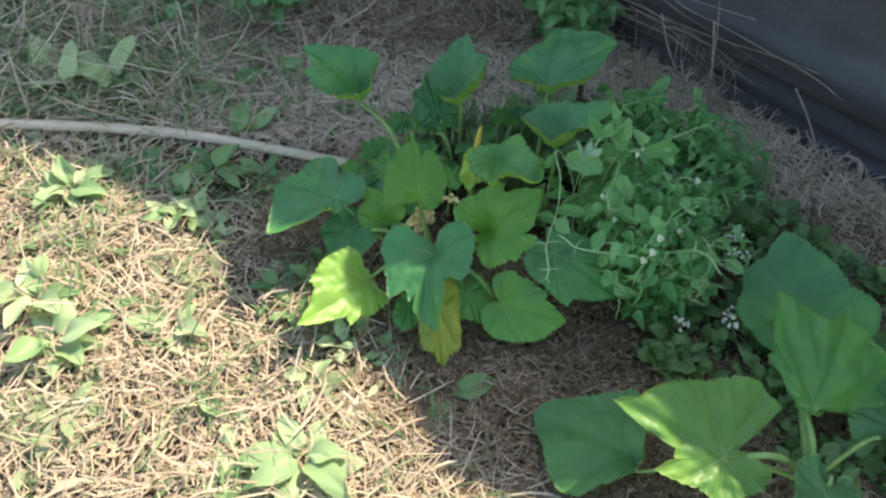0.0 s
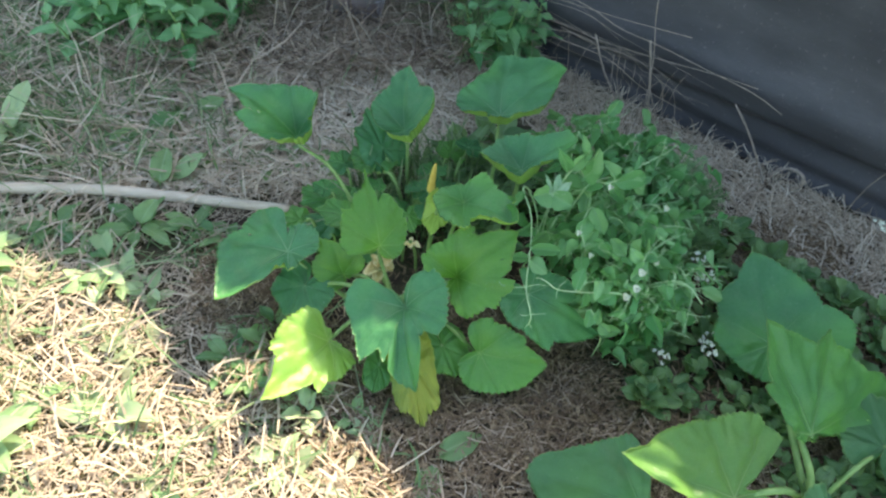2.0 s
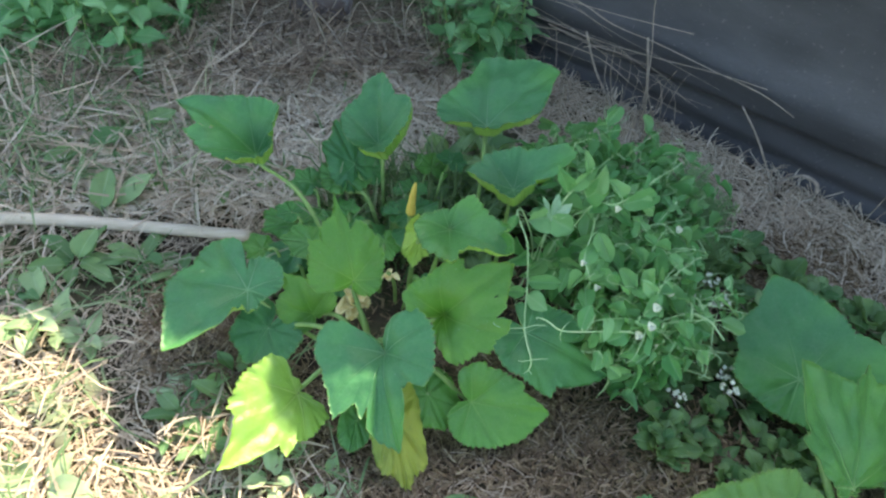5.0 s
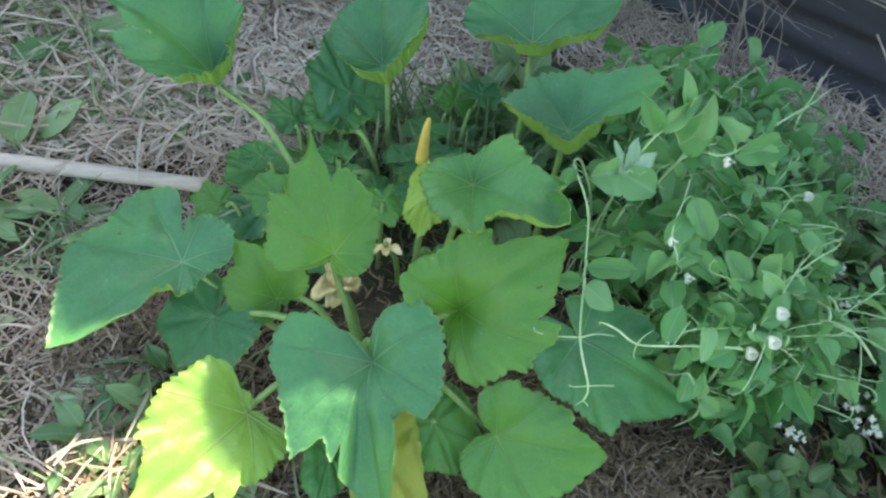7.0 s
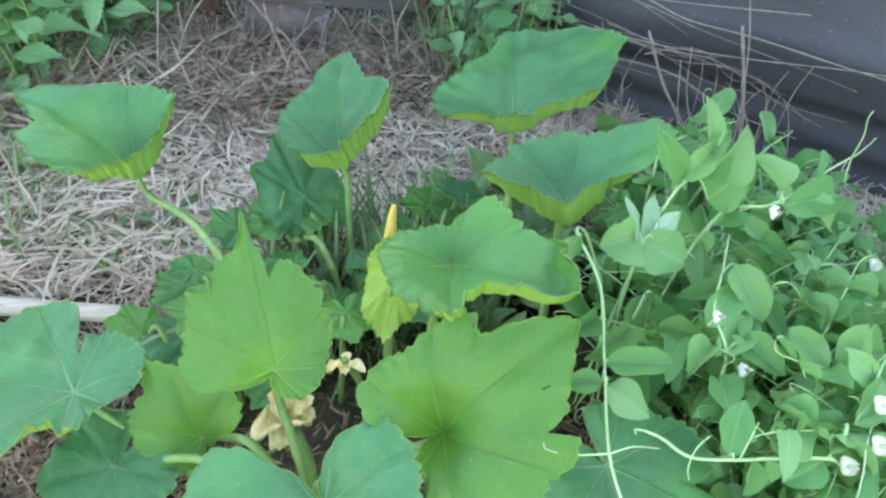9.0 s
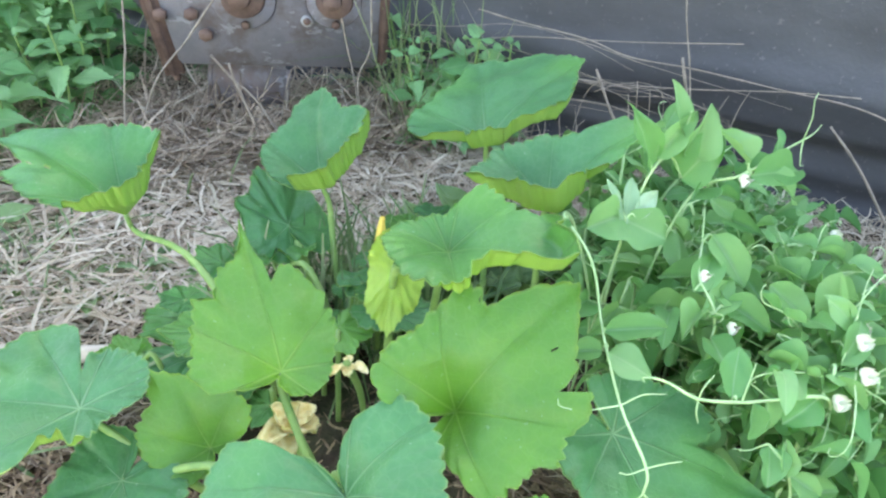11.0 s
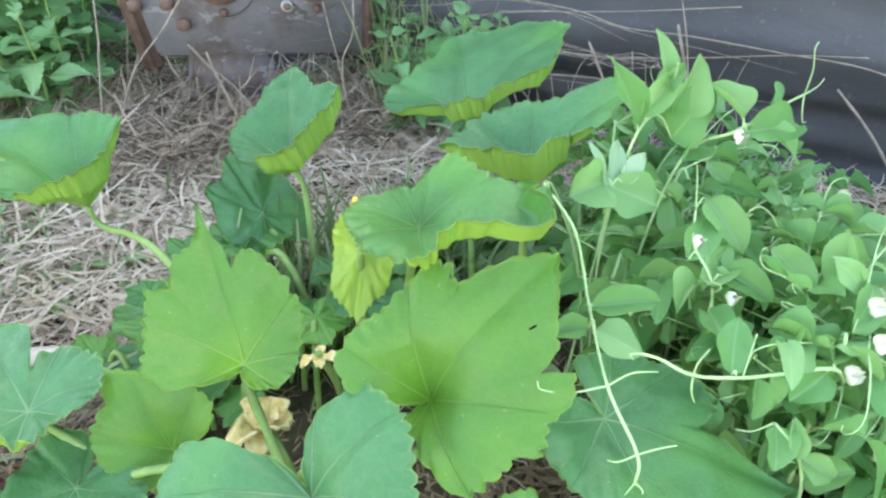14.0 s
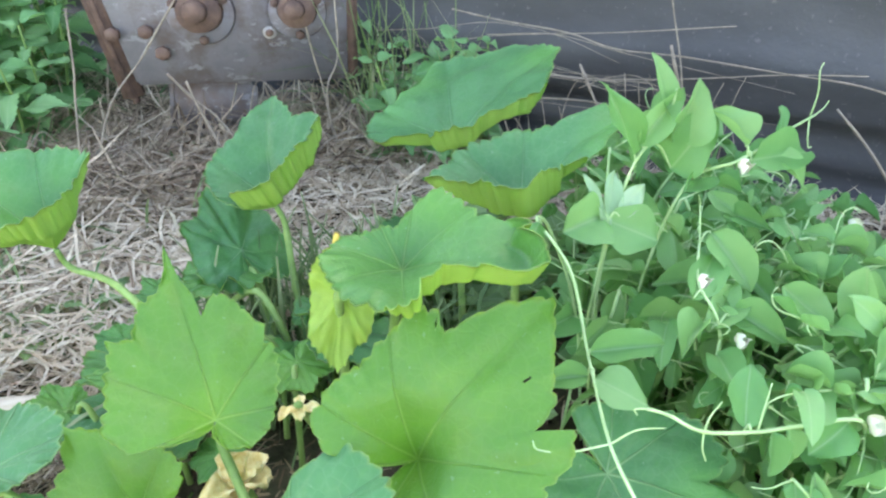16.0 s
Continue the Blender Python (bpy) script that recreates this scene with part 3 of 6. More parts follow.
    broad_leaf(plant, root, (0.068, 1.240, 0.172), (-0.01, -0.97, -0.25), (-0.36, -0.23, 0.90), 0.047, [(-159, 39), (-141, 72), (-124, 97), (-99, 103), (-75, 102), (-56, 111), (-38, 112), (-32, 86), (-21, 83), (-10, 125), (0, 177), (14, 156), (17, 142), (19, 105), (22, 131), (32, 105), (42, 148), (59, 120), (79, 111), (95, 121), (111, 122), (126, 113), (136, 86), (141, 54)], LEAF_BLUE, "heart-shaped blue-green leaf partly in sun", ref=0.08, seed=7, arch=0.06, flap=(-26, 1, 0.016), lift=[(-159, 0), (-21, -13), (-10, -32), (0, -58), (14, -52), (17, -21), (19, -12), (22, -15), (32, -9), (42, -15), (59, -6), (141, 0)])
    broad_leaf(plant, root, (0.223, 1.163, 0.100), (0.98, -0.16, -0.15), (-0.02, -0.74, 0.68), 0.022, [(-131, 59), (-122, 71), (-107, 77), (-86, 83), (-76, 75), (-62, 81), (-44, 87), (-31, 102), (-21, 98), (-11, 119), (0, 148), (11, 131), (26, 119), (44, 100), (70, 83), (97, 76), (122, 66), (145, 55), (167, 39)], LEAF_GREEN, "rounded green leaf low over the straw", ref=0.07, seed=8)
    broad_leaf(plant, root, (0.334, 1.245, 0.190), (0.84, -0.41, -0.36), (0.10, -0.54, 0.83), 0.019, [(-146, 58), (-106, 56), (-69, 68), (-51, 90), (-38, 100), (-25, 103), (-13, 83), (-11, 103), (-5, 124), (-2, 151), (0, 177), (21, 136), (36, 114), (45, 127), (60, 102), (76, 83), (90, 84), (107, 81), (130, 78), (151, 69), (179, 63)], LEAF_BLUE, "dark leaf shaded under pea vines", ref=0.07, seed=9)
    broad_leaf(plant, root, (-0.173, 1.408, 0.180), (-0.78, -0.62, -0.09), (-0.04, -0.09, 0.99), 0.016, [(-172, 76), (-154, 71), (-123, 63), (-107, 46), (-81, 48), (-64, 65), (-55, 68), (-41, 58), (-24, 67), (0, 194), (11, 170), (28, 150), (38, 151), (48, 149), (60, 134), (70, 115), (92, 127), (105, 125), (119, 121), (125, 102), (128, 67), (130, 42), (132, 41), (135, 62), (151, 71), (167, 74)], LEAF_BLUE, "broad blue-green leaf with a curled pale rim", ref=0.07, seed=10, arch=-0.03, curl=(-75, -4, 0.018), holes=((0.42, 0.18, 0.017),))
    stalked_leaf(plant, root, (-0.14, 1.36, 0.12), (-0.19, 1.30, 0.09), (-0.08, 0.08, 0.02), 0.075, top=LEAF_BLUE, lobe=0.1, seed=11, label="low leaf under a broader one")
    broad_leaf(plant, root, (-0.094, 1.228, 0.085), (-0.71, -0.70, 0.08), (0.43, -0.33, 0.84), 0.020, [(-116, 27), (-111, 49), (-101, 68), (-73, 74), (-55, 88), (-39, 93), (-33, 122), (-23, 108), (-15, 131), (0, 209), (8, 163), (22, 136), (28, 146), (39, 132), (54, 119), (72, 99), (90, 91), (105, 63), (107, 33)], LEAF_PALE, "yellow-green leaf half in sun", ref=0.07, seed=12)
    stalked_leaf(plant, root, (0.075, 1.15, 0.10), (0.09, 1.03, 0.015), (-0.1, 0.0, 0.0), 0.055, top=LEAF_OLD, lobe=0.12, seed=13, label="yellowing leaf that hangs to the ground")
    stalked_leaf(plant, (0.15, 1.47, 0.02), (0.150, 1.405, 0.305), (0.137, 1.392, 0.235), (0.1, -0.03, 0.02), 0.034, top=LEAF_OLD, lobe=0.1, seed=16, label="small yellowed leaf hanging behind larger ones")
    stalked_leaf(plant, root, (0.145, 1.19, 0.10), (0.17, 1.12, 0.07), (-0.1, -0.03, 0.0), 0.06, top=LEAF_GREEN, lobe=0.08, seed=14)
    stalked_leaf(plant, root, (0.01, 1.17, 0.07), (-0.01, 1.11, 0.05), (-0.1, 0.0, 0.02), 0.035, top=LEAF_GREEN, lobe=0.04, seed=15)
    for i, (x, y, z, half, ang) in enumerate(((-0.090, 1.668, 0.13, 0.034, 2.6), (-0.040, 1.777, 0.12, 0.043, 2.4), (-0.065, 1.553, 0.15, 0.054, 3.0), (0.037, 1.672, 0.13, 0.033, 1.9), (0.048, 1.629, 0.12, 0.037, 1.6), (0.114, 1.535, 0.13, 0.042, 4.9), (0.200, 1.736, 0.12, 0.047, 1.2), (0.098, 1.612, 0.11, 0.031, 1.8), (-0.159, 1.590, 0.10, 0.039, 3.0), (0.157, 1.666, 0.12, 0.035, 0.9), (0.176, 1.459, 0.09, 0.029, 4.6), (0.259, 1.799, 0.13, 0.045, 1.3), (0.305, 1.774, 0.16, 0.040, 0.8), (0.005, 1.494, 0.06, 0.033, 4.0), (-0.101, 1.527, 0.09, 0.035, 3.4))):
        w = Vector((math.cos(ang), math.sin(ang), rnd.uniform(-0.2, 0.35)))
        b = Vector((x, y, z)) - w * half * 0.4
        stalked_leaf(plant, (x * 0.7 + 0.02, y - 0.04 + 0.3 * (1.6 - y), 0.01), b, b + w * half * 1.15, (w.y, -w.x, rnd.uniform(-0.3, 0.3)), half, top=(LEAF_BLUE, LEAF_BLUE, LEAF_GREEN)[i % 3], lobe=0.16, seed=60 + i, thick=0.004, label="small blue-green leaf in shade under larger ones")
    return plant


build_squash_main()


def build_squash_back():
    plant = holder("squash_plant", (0.13, 1.62, 0), "squash plant with upright blue-green leaves on long stalks", "squash plant", "squash plants")
    root = (0.13, 1.62, 0.02)
    broad_leaf(plant, (0.03, 1.55, 0.04), (-0.145, 1.752, 0.215), (-0.79, 0.61, 0.00), (-0.13, -0.18, 0.98), 0.084, [(-144, 86), (-121, 73), (-88, 75), (-64, 93), (-41, 113), (-25, 136), (-18, 112), (-7, 142), (0, 187), (23, 119), (48, 100), (77, 94), (99, 92), (115, 52), (159, 35)], LEAF_BLUE, "blue-green leaf on a long slanting stalk", ref=0.12, seed=21, closed=True, flap=(100, 275, 0.036), pleat=0.045, holes=((-0.12, 0.40, 0.016), (-0.16, 0.5, 0.014)))
    broad_leaf(plant, (0.14, 1.68, 0.0), (0.120, 1.750, 0.232), (0.30, 0.92, 0.25), (-0.39, -0.12, 0.91), 0.068, [(-156, 36), (-119, 49), (-86, 67), (-64, 86), (-35, 94), (-22, 96), (-17, 125), (0, 154), (12, 122), (28, 95), (46, 110), (67, 98), (90, 93), (107, 89), (130, 98), (145, 106), (156, 90)], LEAF_BLUE, "cupped leaf on an upright stalk", ref=0.12, seed=22, arch=0.0, closed=True, flap=(60, 205, 0.042), pleat=0.05)
    stalked_leaf(plant, (0.10, 1.68, 0.0), (0.07, 1.76, 0.17), (0.03, 1.86, 0.22), (0.12, 0.05, 0.0), 0.07, top=LEAF_BLUE, lobe=0.14, seed=23)
    broad_leaf(plant, (0.335, 1.64, 0.02), (0.348, 1.715, 0.301), (0.90, 0.34, 0.28), (-0.29, -0.02, 0.96), 0.036, [(-175, 28), (-155, 75), (-142, 101), (-120, 118), (-94, 119), (-71, 133), (-58, 187), (-50, 186), (-37, 180), (-27, 191), (-14, 198), (0, 199), (7, 166), (22, 134), (37, 117), (66, 89), (79, 64), (112, 52)], LEAF_BLUE, "broad blue-green leaf tilted towards the felt wall", ref=0.12, seed=24, closed=True, flap=(12, 215, 0.026), pleat=0.03)
    broad_leaf(plant, (0.36, 1.53, 0.02), (0.352, 1.500, 0.315), (0.96, 0.12, 0.27), (-0.25, -0.14, 0.96), 0.049, [(-163, 64), (-146, 94), (-134, 83), (-122, 74), (-116, 82), (-93, 75), (-72, 71), (-59, 79), (-44, 73), (-30, 86), (-19, 107), (-13, 130), (0, 137), (13, 102), (29, 66), (32, 44), (82, 46), (112, 65), (161, 41)], LEAF_BLUE, "cupped leaf among pea vines", ref=0.12, seed=25, closed=True, flap=(25, 212, 0.045), pleat=0.04)
    for i in range(9):
        a = rnd.uniform(0, 6.28)
        d = rnd.uniform(0.06, 0.2)
        b = Vector((0.08 + d * math.cos(a), 1.58 + d * math.sin(a) * 0.8, rnd.uniform(0.06, 0.15)))
        w = Vector((math.cos(a), math.sin(a), -0.2))
        stalked_leaf(plant, root, b, b + w * rnd.uniform(0.06, 0.1), (w.y, -w.x, 0), rnd.uniform(0.045, 0.07), top=(LEAF_BLUE, LEAF_GREEN)[i % 2], lobe=0.12, seed=30 + i)


build_squash_back()


def build_squash_front():
    plant = holder("squash_plant", (0.85, 0.78, 0), "squash plant with large folded leaves beside the path", "squash plant", "squash plants")
    root = (0.85, 0.78, 0.02)
    broad_leaf(plant, root, (0.849, 0.882, 0.145), (-0.39, 0.63, 0.67), (0.36, -0.57, 0.74), 0.008, [(-48, 70), (-40, 90), (-32, 123), (-27, 179), (-19, 163), (0, 262), (7, 226), (20, 200), (33, 179), (48, 226), (54, 198), (66, 209), (76, 212), (85, 223), (93, 270), (102, 305), (111, 310), (119, 236), (120, 189), (122, 129), (124, 69), (126, 23)], LEAF_GREEN, "large pleated green leaf on a thick stalk", ref=0.07, seed=41, arch=0.0, thick=0.009, pleat=0.05)
    broad_leaf(plant, root, (0.880, 1.120, 0.120), (0.03, 0.93, 0.37), (-0.35, -0.34, 0.87), 0.009, [(-166, 89), (-137, 86), (-102, 95), (-76, 126), (-54, 126), (-38, 155), (-16, 164), (0, 218), (10, 201), (19, 183), (30, 169), (43, 158), (59, 144), (70, 165), (83, 181), (102, 166), (123, 145), (144, 121), (171, 118)], LEAF_BLUE, "large dark blue-green leaf", ref=0.07, seed=42, arch=0.0, thick=0.008, pleat=0.04)
    broad_leaf(plant, root, (0.628, 0.765, 0.155), (-0.90, 0.28, 0.34), (0.19, -0.47, 0.87), 0.008, [(-166, 97), (-137, 79), (-98, 85), (-65, 84), (-45, 118), (-33, 152), (-26, 112), (-16, 108), (-10, 145), (0, 252), (8, 210), (21, 190), (32, 171), (53, 148), (72, 154), (95, 170), (107, 158), (119, 161), (121, 107), (123, 64), (125, 33), (137, 33), (157, 66), (174, 101)], LEAF_HAIRY, "pleated leaf with one half in full sun", ref=0.07, seed=43, thick=0.008, pleat=0.05)
    broad_leaf(plant, root, (0.475, 0.785, 0.085), (-0.74, 0.56, -0.38), (-0.42, 0.06, 0.90), 0.043, [(-91, 57), (-74, 93), (-66, 139), (-52, 164), (-40, 172), (-19, 183), (0, 236), (8, 228), (17, 193), (37, 152), (68, 142), (77, 110), (89, 67), (109, 28)], LEAF_DARK, "dark leaf in shade near the ground", ref=0.07, seed=44)
    stalked_leaf(plant, root, (0.815, 0.69, 0.14), (0.75, 0.575, 0.15), (-0.1, 0.05, 0.03), 0.085, top=LEAF_DARK, lobe=0.12, seed=45)
    stalked_leaf(plant, root, (1.02, 0.86, 0.11), (1.12, 0.95, 0.12), (0.1, -0.1, 0.0), 0.11, top=LEAF_DARK, lobe=0.12, seed=46)


build_squash_front()


# ---- metal plate ----
def build_plate():
    t = holder("steel_plate", (0.10, 2.52, 0.345), "rusty grey steel end plate with bolts standing in weeds", "steel plate")
    t.rotation_euler = (radians(-4), radians(3), radians(-9))
    t.scale = (1.16, 1.0, 1.05)
    bm = bmesh.new()
    bmesh.ops.create_cube(bm, size=1, matrix=Matrix.Diagonal((0.44, 0.03, 0.44, 1)))
    bmesh.ops.bevel(bm, geom=bm.edges[:], offset=0.006, segments=2, affect='EDGES')
    for v in bm.verts:
        if v.co.z < 0:
            v.co.z = max(v.co.z, v.co.z + 0.052 + 0.03 * v.co.x)
        v.co.x += 0.25 * (0.1 - v.co.z) * max(0, -v.co.x) / 0.22
    part("plate", bm, STEEL, t)
    bm = bmesh.new()
    bmesh.ops.create_cube(bm, size=1, matrix=pose(-0.213, 0.01, 0.0, 0, -14, 0) @ Matrix.Diagonal((0.035, 0.05, 0.44, 1)))
    bmesh.ops.bevel(bm, geom=bm.edges[:], offset=0.013, segments=4, affect='EDGES')
    part("edge_rail", bm, RUST, t, "rusty rounded edge rail")
    bm = bmesh.new()
    bmesh.ops.create_cube(bm, size=1, matrix=pose(0.23, 0.004, 0.03) @ Matrix.Diagonal((0.018, 0.035, 0.375, 1)))
    bmesh.ops.bevel(bm, geom=bm.edges[:], offset=0.006, segments=3, affect='EDGES')
    part("edge_rail", bm, RUST, t, "rusty rounded edge rail")
    bm = bmesh.new()
    bmesh.ops.create_cube(bm, size=1, matrix=pose(-0.03, 0.05, -0.235, 12, 4, 0) @ Matrix.Diagonal((0.16, 0.02, 0.13, 1)))
    bmesh.ops.bevel(bm, geom=bm.edges[:], offset=0.012, segments=3, affect='EDGES')
    part("foot", bm, STEEL, t, "bent scuffed lower flange")
    for px, pz, rr in ((-0.03, -0.035, 0.06), (0.135, -0.03, 0.052)):
        bm = bmesh.new()
        bmesh.ops.create_cone(bm, segments=32, radius1=rr, radius2=rr * 0.93, depth=0.016, cap_ends=True, matrix=pose(px, -0.022, pz, 90))
        f = part("flange", bm, STEEL, t, "round flange with worn paint")
        bm = bmesh.new()
        bmesh.ops.create_cone(bm, segments=24, radius1=rr * 0.68, radius2=rr * 0.60, depth=0.03, cap_ends=True, matrix=pose(px, -0.044, pz + 0.006, 90))
        bmesh.ops.create_cone(bm, segments=18, radius1=rr * 0.36, radius2=rr * 0.30, depth=0.03, cap_ends=True, matrix=pose(px - 0.004, -0.072, pz + 0.01, 90))
        part("hub", bm, RUST, f, "rusty stepped hub")
        for k in range(3):
            a = 0.6 + 2.1 * k
            bm = bmesh.new()
            bmesh.ops.create_cone(bm, segments=6, radius1=0.009, radius2=0.008, depth=0.012, cap_ends=True, matrix=pose(px + rr * 0.8 * math.cos(a), -0.036, pz + rr * 0.8 * math.sin(a), 90))
            part("bolt", bm, RUST, f)
    for px, pz in ((-0.125, -0.07), (-0.10, -0.11), (-0.18, -0.075), (-0.15, 0.06), (0.06, 0.07)):
        bm = bmesh.new()
        bmesh.ops.create_cone(bm, segments=6, radius1=0.014, radius2=0.013, depth=0.014, cap_ends=True, matrix=pose(px, -0.021, pz, 90))
        part("bolt", bm, RUST, t)
    bm = bmesh.new()
    bmesh.ops.create_cone(bm, segments=20, radius1=0.012, radius2=0.011, depth=0.008, cap_ends=True, matrix=pose(0.085, -0.019, -0.07, 90))
    w = part("washer", bm, PALE_METAL, t, "pale worn washer")
    bm = bmesh.new()
    bmesh.ops.create_cone(bm, segments=12, radius1=0.0075, radius2=0.006, depth=0.008, cap_ends=True, matrix=pose(0.085, -0.026, -0.07, 90))
    part("bolt", bm, RUST, w, "rusty bolt in its middle")


build_plate()

# ---- pole ----
pole = tube("pole", [(-1.9, 1.80, 0.04), (-1.17, 1.80, 0.035), (-0.85, 1.80, 0.032), (-0.64, 1.785, 0.03), (-0.46, 1.752, 0.03), (-0.31, 1.72, 0.03), (-0.17, 1.69, 0.03)], 0.0155, 0.013, POLE, None, "", 12, 6, 0.08)
tagged(pole, "pale weathered wooden pole lying in the grass", "pole")


# ---- straw and grass ----
def scatter(name, n, where, length, width, lift, mat, tone, rise=0.0, label="", category="", shape=(1.0, 1.0, 1.0, 0.35), curly=0.5):
    """Many thin blades in one mesh: each a bent strip of three quads."""
    pts = where(n)
    n = len(pts)
    zs = np.array([gz(x, y) for x, y in pts])
    L = rng.uniform(*length, n)
    W = rng.uniform(*width, n)
    yaw = rng.uniform(0, 2 * np.pi, n)
    up = np.abs(rng.normal(rise, 0.18, n)) if rise == 0 else rng.normal(rise, 0.25, n)
    bendy = rng.normal(0, curly, n)
    sag = rng.uniform(0.0, 0.5, n) * (1.6 if rise > 0.4 else 0.3)
    z0 = zs + rng.uniform(0.0, lift, n)
    K = 4
    V = np.zeros((n, K, 2, 3))
    cx, cy, cz = pts[:, 0].copy(), pts[:, 1].copy(), z0.copy()
    step = L / (K - 1)
    for k in range(K):
        ang = yaw + bendy * (k / (K - 1))
        el = np.clip(up - sag * k, -1.2, 1.45)
        taper = W * shape[k] * 0.5
        sx, sy = -np.sin(ang) * taper, np.cos(ang) * taper
        tilt = rng.uniform(-0.5, 0.5, n) * taper
        for s, sg in ((0, 1), (1, -1)):
            V[:, k, s, 0], V[:, k, s, 1], V[:, k, s, 2] = cx + sg * sx, cy + sg * sy, np.maximum(cz, zs + 0.001) + sg * tilt
        cx, cy, cz = cx + np.cos(ang) * np.cos(el) * step, cy + np.sin(ang) * np.cos(el) * step, cz + np.sin(el) * step
    base = (np.arange(n) * K * 2)[:, None]
    quad = np.concatenate([np.stack([base[:, 0] + 2 * k, base[:, 0] + 2 * k + 1, base[:, 0] + 2 * k + 3, base[:, 0] + 2 * k + 2], 1) for k in range(K - 1)])
    me = bpy.data.meshes.new(name)
    me.vertices.add(n * K * 2)
    me.vertices.foreach_set("co", V.astype(np.float32).ravel())
    me.loops.add(len(quad) * 4)
    me.loops.foreach_set("vertex_index", quad.astype(np.int32).ravel())
    me.polygons.add(len(quad))
    me.polygons.foreach_set("loop_start", np.arange(0, len(quad) * 4, 4, dtype=np.int32))
    me.update(calc_edges=True)
    at = me.attributes.new("tone", 'FLOAT', 'POINT')
    at.data.foreach_set("value", np.repeat(tone(pts, n), K * 2).astype(np.float32))
    ob = link(name, me, None, (mat,), "", False)
    return tagged(ob, label, category, kind="stuff")


def inside(x, y):
    """On the garden's side of the wall."""
    return 0.722 * x + 0.692 * y < WALL_AT - 0.01


def patch(x0, x1, y0, y1, weight=None):
    def where(n):
        x, y = rng.uniform(x0, x1, n * 2), rng.uniform(y0, y1, n * 2)
        keep = inside(x, y)
        edge = np.minimum(np.minimum(x - x0, x1 - x), np.minimum(y - y0, y1 - y))
        keep &= (edge > 0.5) | (rng.uniform(0, 0.5, n * 2) < edge) | (x1 - x0 < 2)
        if weight is not None:
            keep &= rng.uniform(0, 1, n * 2) < weight(x, y)
        q = np.stack([x, y], 1)[keep]
        return q[:n]
    return where


def bare(x, y):
    """Straw lies thin under the squash plants and pea vines."""
    d = np.minimum(np.hypot((x - 0.07) / 0.24, (y - 1.46) / 0.34), np.hypot((x - 0.40) / 0.30, (y - 1.66) / 0.34))
    e = np.hypot((x - 0.72) / 0.34, (y - 1.30) / 0.34)
    return np.clip((np.minimum(d, e) - 0.45) * 1.4, 0.07, 1)


def plant_shade(p):
    """Old brown mulch round and before the plants, with their shade put into its tone."""
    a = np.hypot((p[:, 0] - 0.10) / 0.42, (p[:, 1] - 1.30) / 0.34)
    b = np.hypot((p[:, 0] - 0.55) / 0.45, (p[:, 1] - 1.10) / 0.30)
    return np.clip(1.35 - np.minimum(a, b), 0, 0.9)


def clumped(x, y):
    """Thick and thin places in the mulch."""
    d = np.array([noise.noise(Vector((a * 9.0, b * 9.0, 3.0))) + 0.5 * noise.noise(Vector((a * 24.0, b * 24.0, 8.0))) for a, b in zip(x, y)])
    lit = np.clip((0.72 - 0.722 * x - 0.692 * y) * 6, 0, 1)
    shade = np.clip((-0.25 - x) * 3, 0, 1) * np.clip((y - 1.35) * 4, 0, 1)
    return np.clip(0.62 - 0.12 * lit + (1.1 + 0.9 * lit) * d, 0.06, 1) * bare(x, y) * (1 - 0.35 * lit) * (1 - 0.5 * shade)


scatter("straw", 110000, patch(-2.3, 2.3, -0.3, 3.4, clumped), (0.015, 0.075), (0.0011, 0.0030), 0.026, STRAW, lambda p, n: np.clip(rng.normal(0.52, 0.19, n) - 0.36 * plant_shade(p), 0, 1), 0.0, "dry brown straw mulch spread over the soil", "straw", curly=0.9)


def left_grass(x, y):
    return np.clip(0.10 + 0.9 * ((x < -0.25) & (y > 1.75)) + 0.35 * ((x < -0.35) & (y > 1.5)), 0, 1) * (x < 0.1) * (np.abs(y - 1.74) > 0.09)


scatter("grass", 17000, patch(-2.8, 0.8, -0.2, 3.9, left_grass), (0.04, 0.18), (0.0024, 0.0055), 0.01, GRASS, lambda p, n: np.clip(rng.normal(0.5, 0.28, n), 0, 1), 0.55, "thin green and yellowing grass blades", "grass")


def beyond(x, y):
    """Rough grass round the bed."""
    return np.clip(np.maximum(np.maximum(-1.7 - x, x - 1.6), np.maximum(-0.1 - y, y - 2.9)) * 3, 0, 1)


scatter("rough_grass", 42000, patch(-5.5, 5.5, -4.5, 6.0, beyond), (0.05, 0.2), (0.003, 0.008), 0.01, GRASS, lambda p, n: np.clip(rng.normal(0.5, 0.28, n), 0, 1), 0.7, "rough green and yellowing grass round the bed", "grass")


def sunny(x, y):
    """The sunlit strip beside the path, fading out at the edge of the wall's shadow."""
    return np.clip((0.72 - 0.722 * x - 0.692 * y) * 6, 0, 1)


def green_spots(x, y):
    """Where green cuttings and wilted leaves lie in heaps on the lit straw."""
    d = np.array([noise.noise(Vector((a * 4.0, b * 4.0, 6.0))) + 0.6 * noise.noise(Vector((a * 11.0, b * 11.0, 2.0))) for a, b in zip(x, y)])
    return sunny(x, y) * np.clip(0.28 + 1.5 * d + 0.25 * (x < -0.75), 0.03, 1)


scatter("meadow_grass", 4200, patch(-2.4, -0.2, 1.5, 3.0, lambda x, y: np.clip(0.35 + 0.8 * (-0.3 - x), 0.05, 1) * (np.abs(y - 1.73) > 0.12)), (0.07, 0.26), (0.003, 0.0070), 0.02, GRASS, lambda p, n: np.clip(rng.normal(0.45, 0.26, n), 0, 1), 0.45, "long arching green and pale grass blades", "grass")
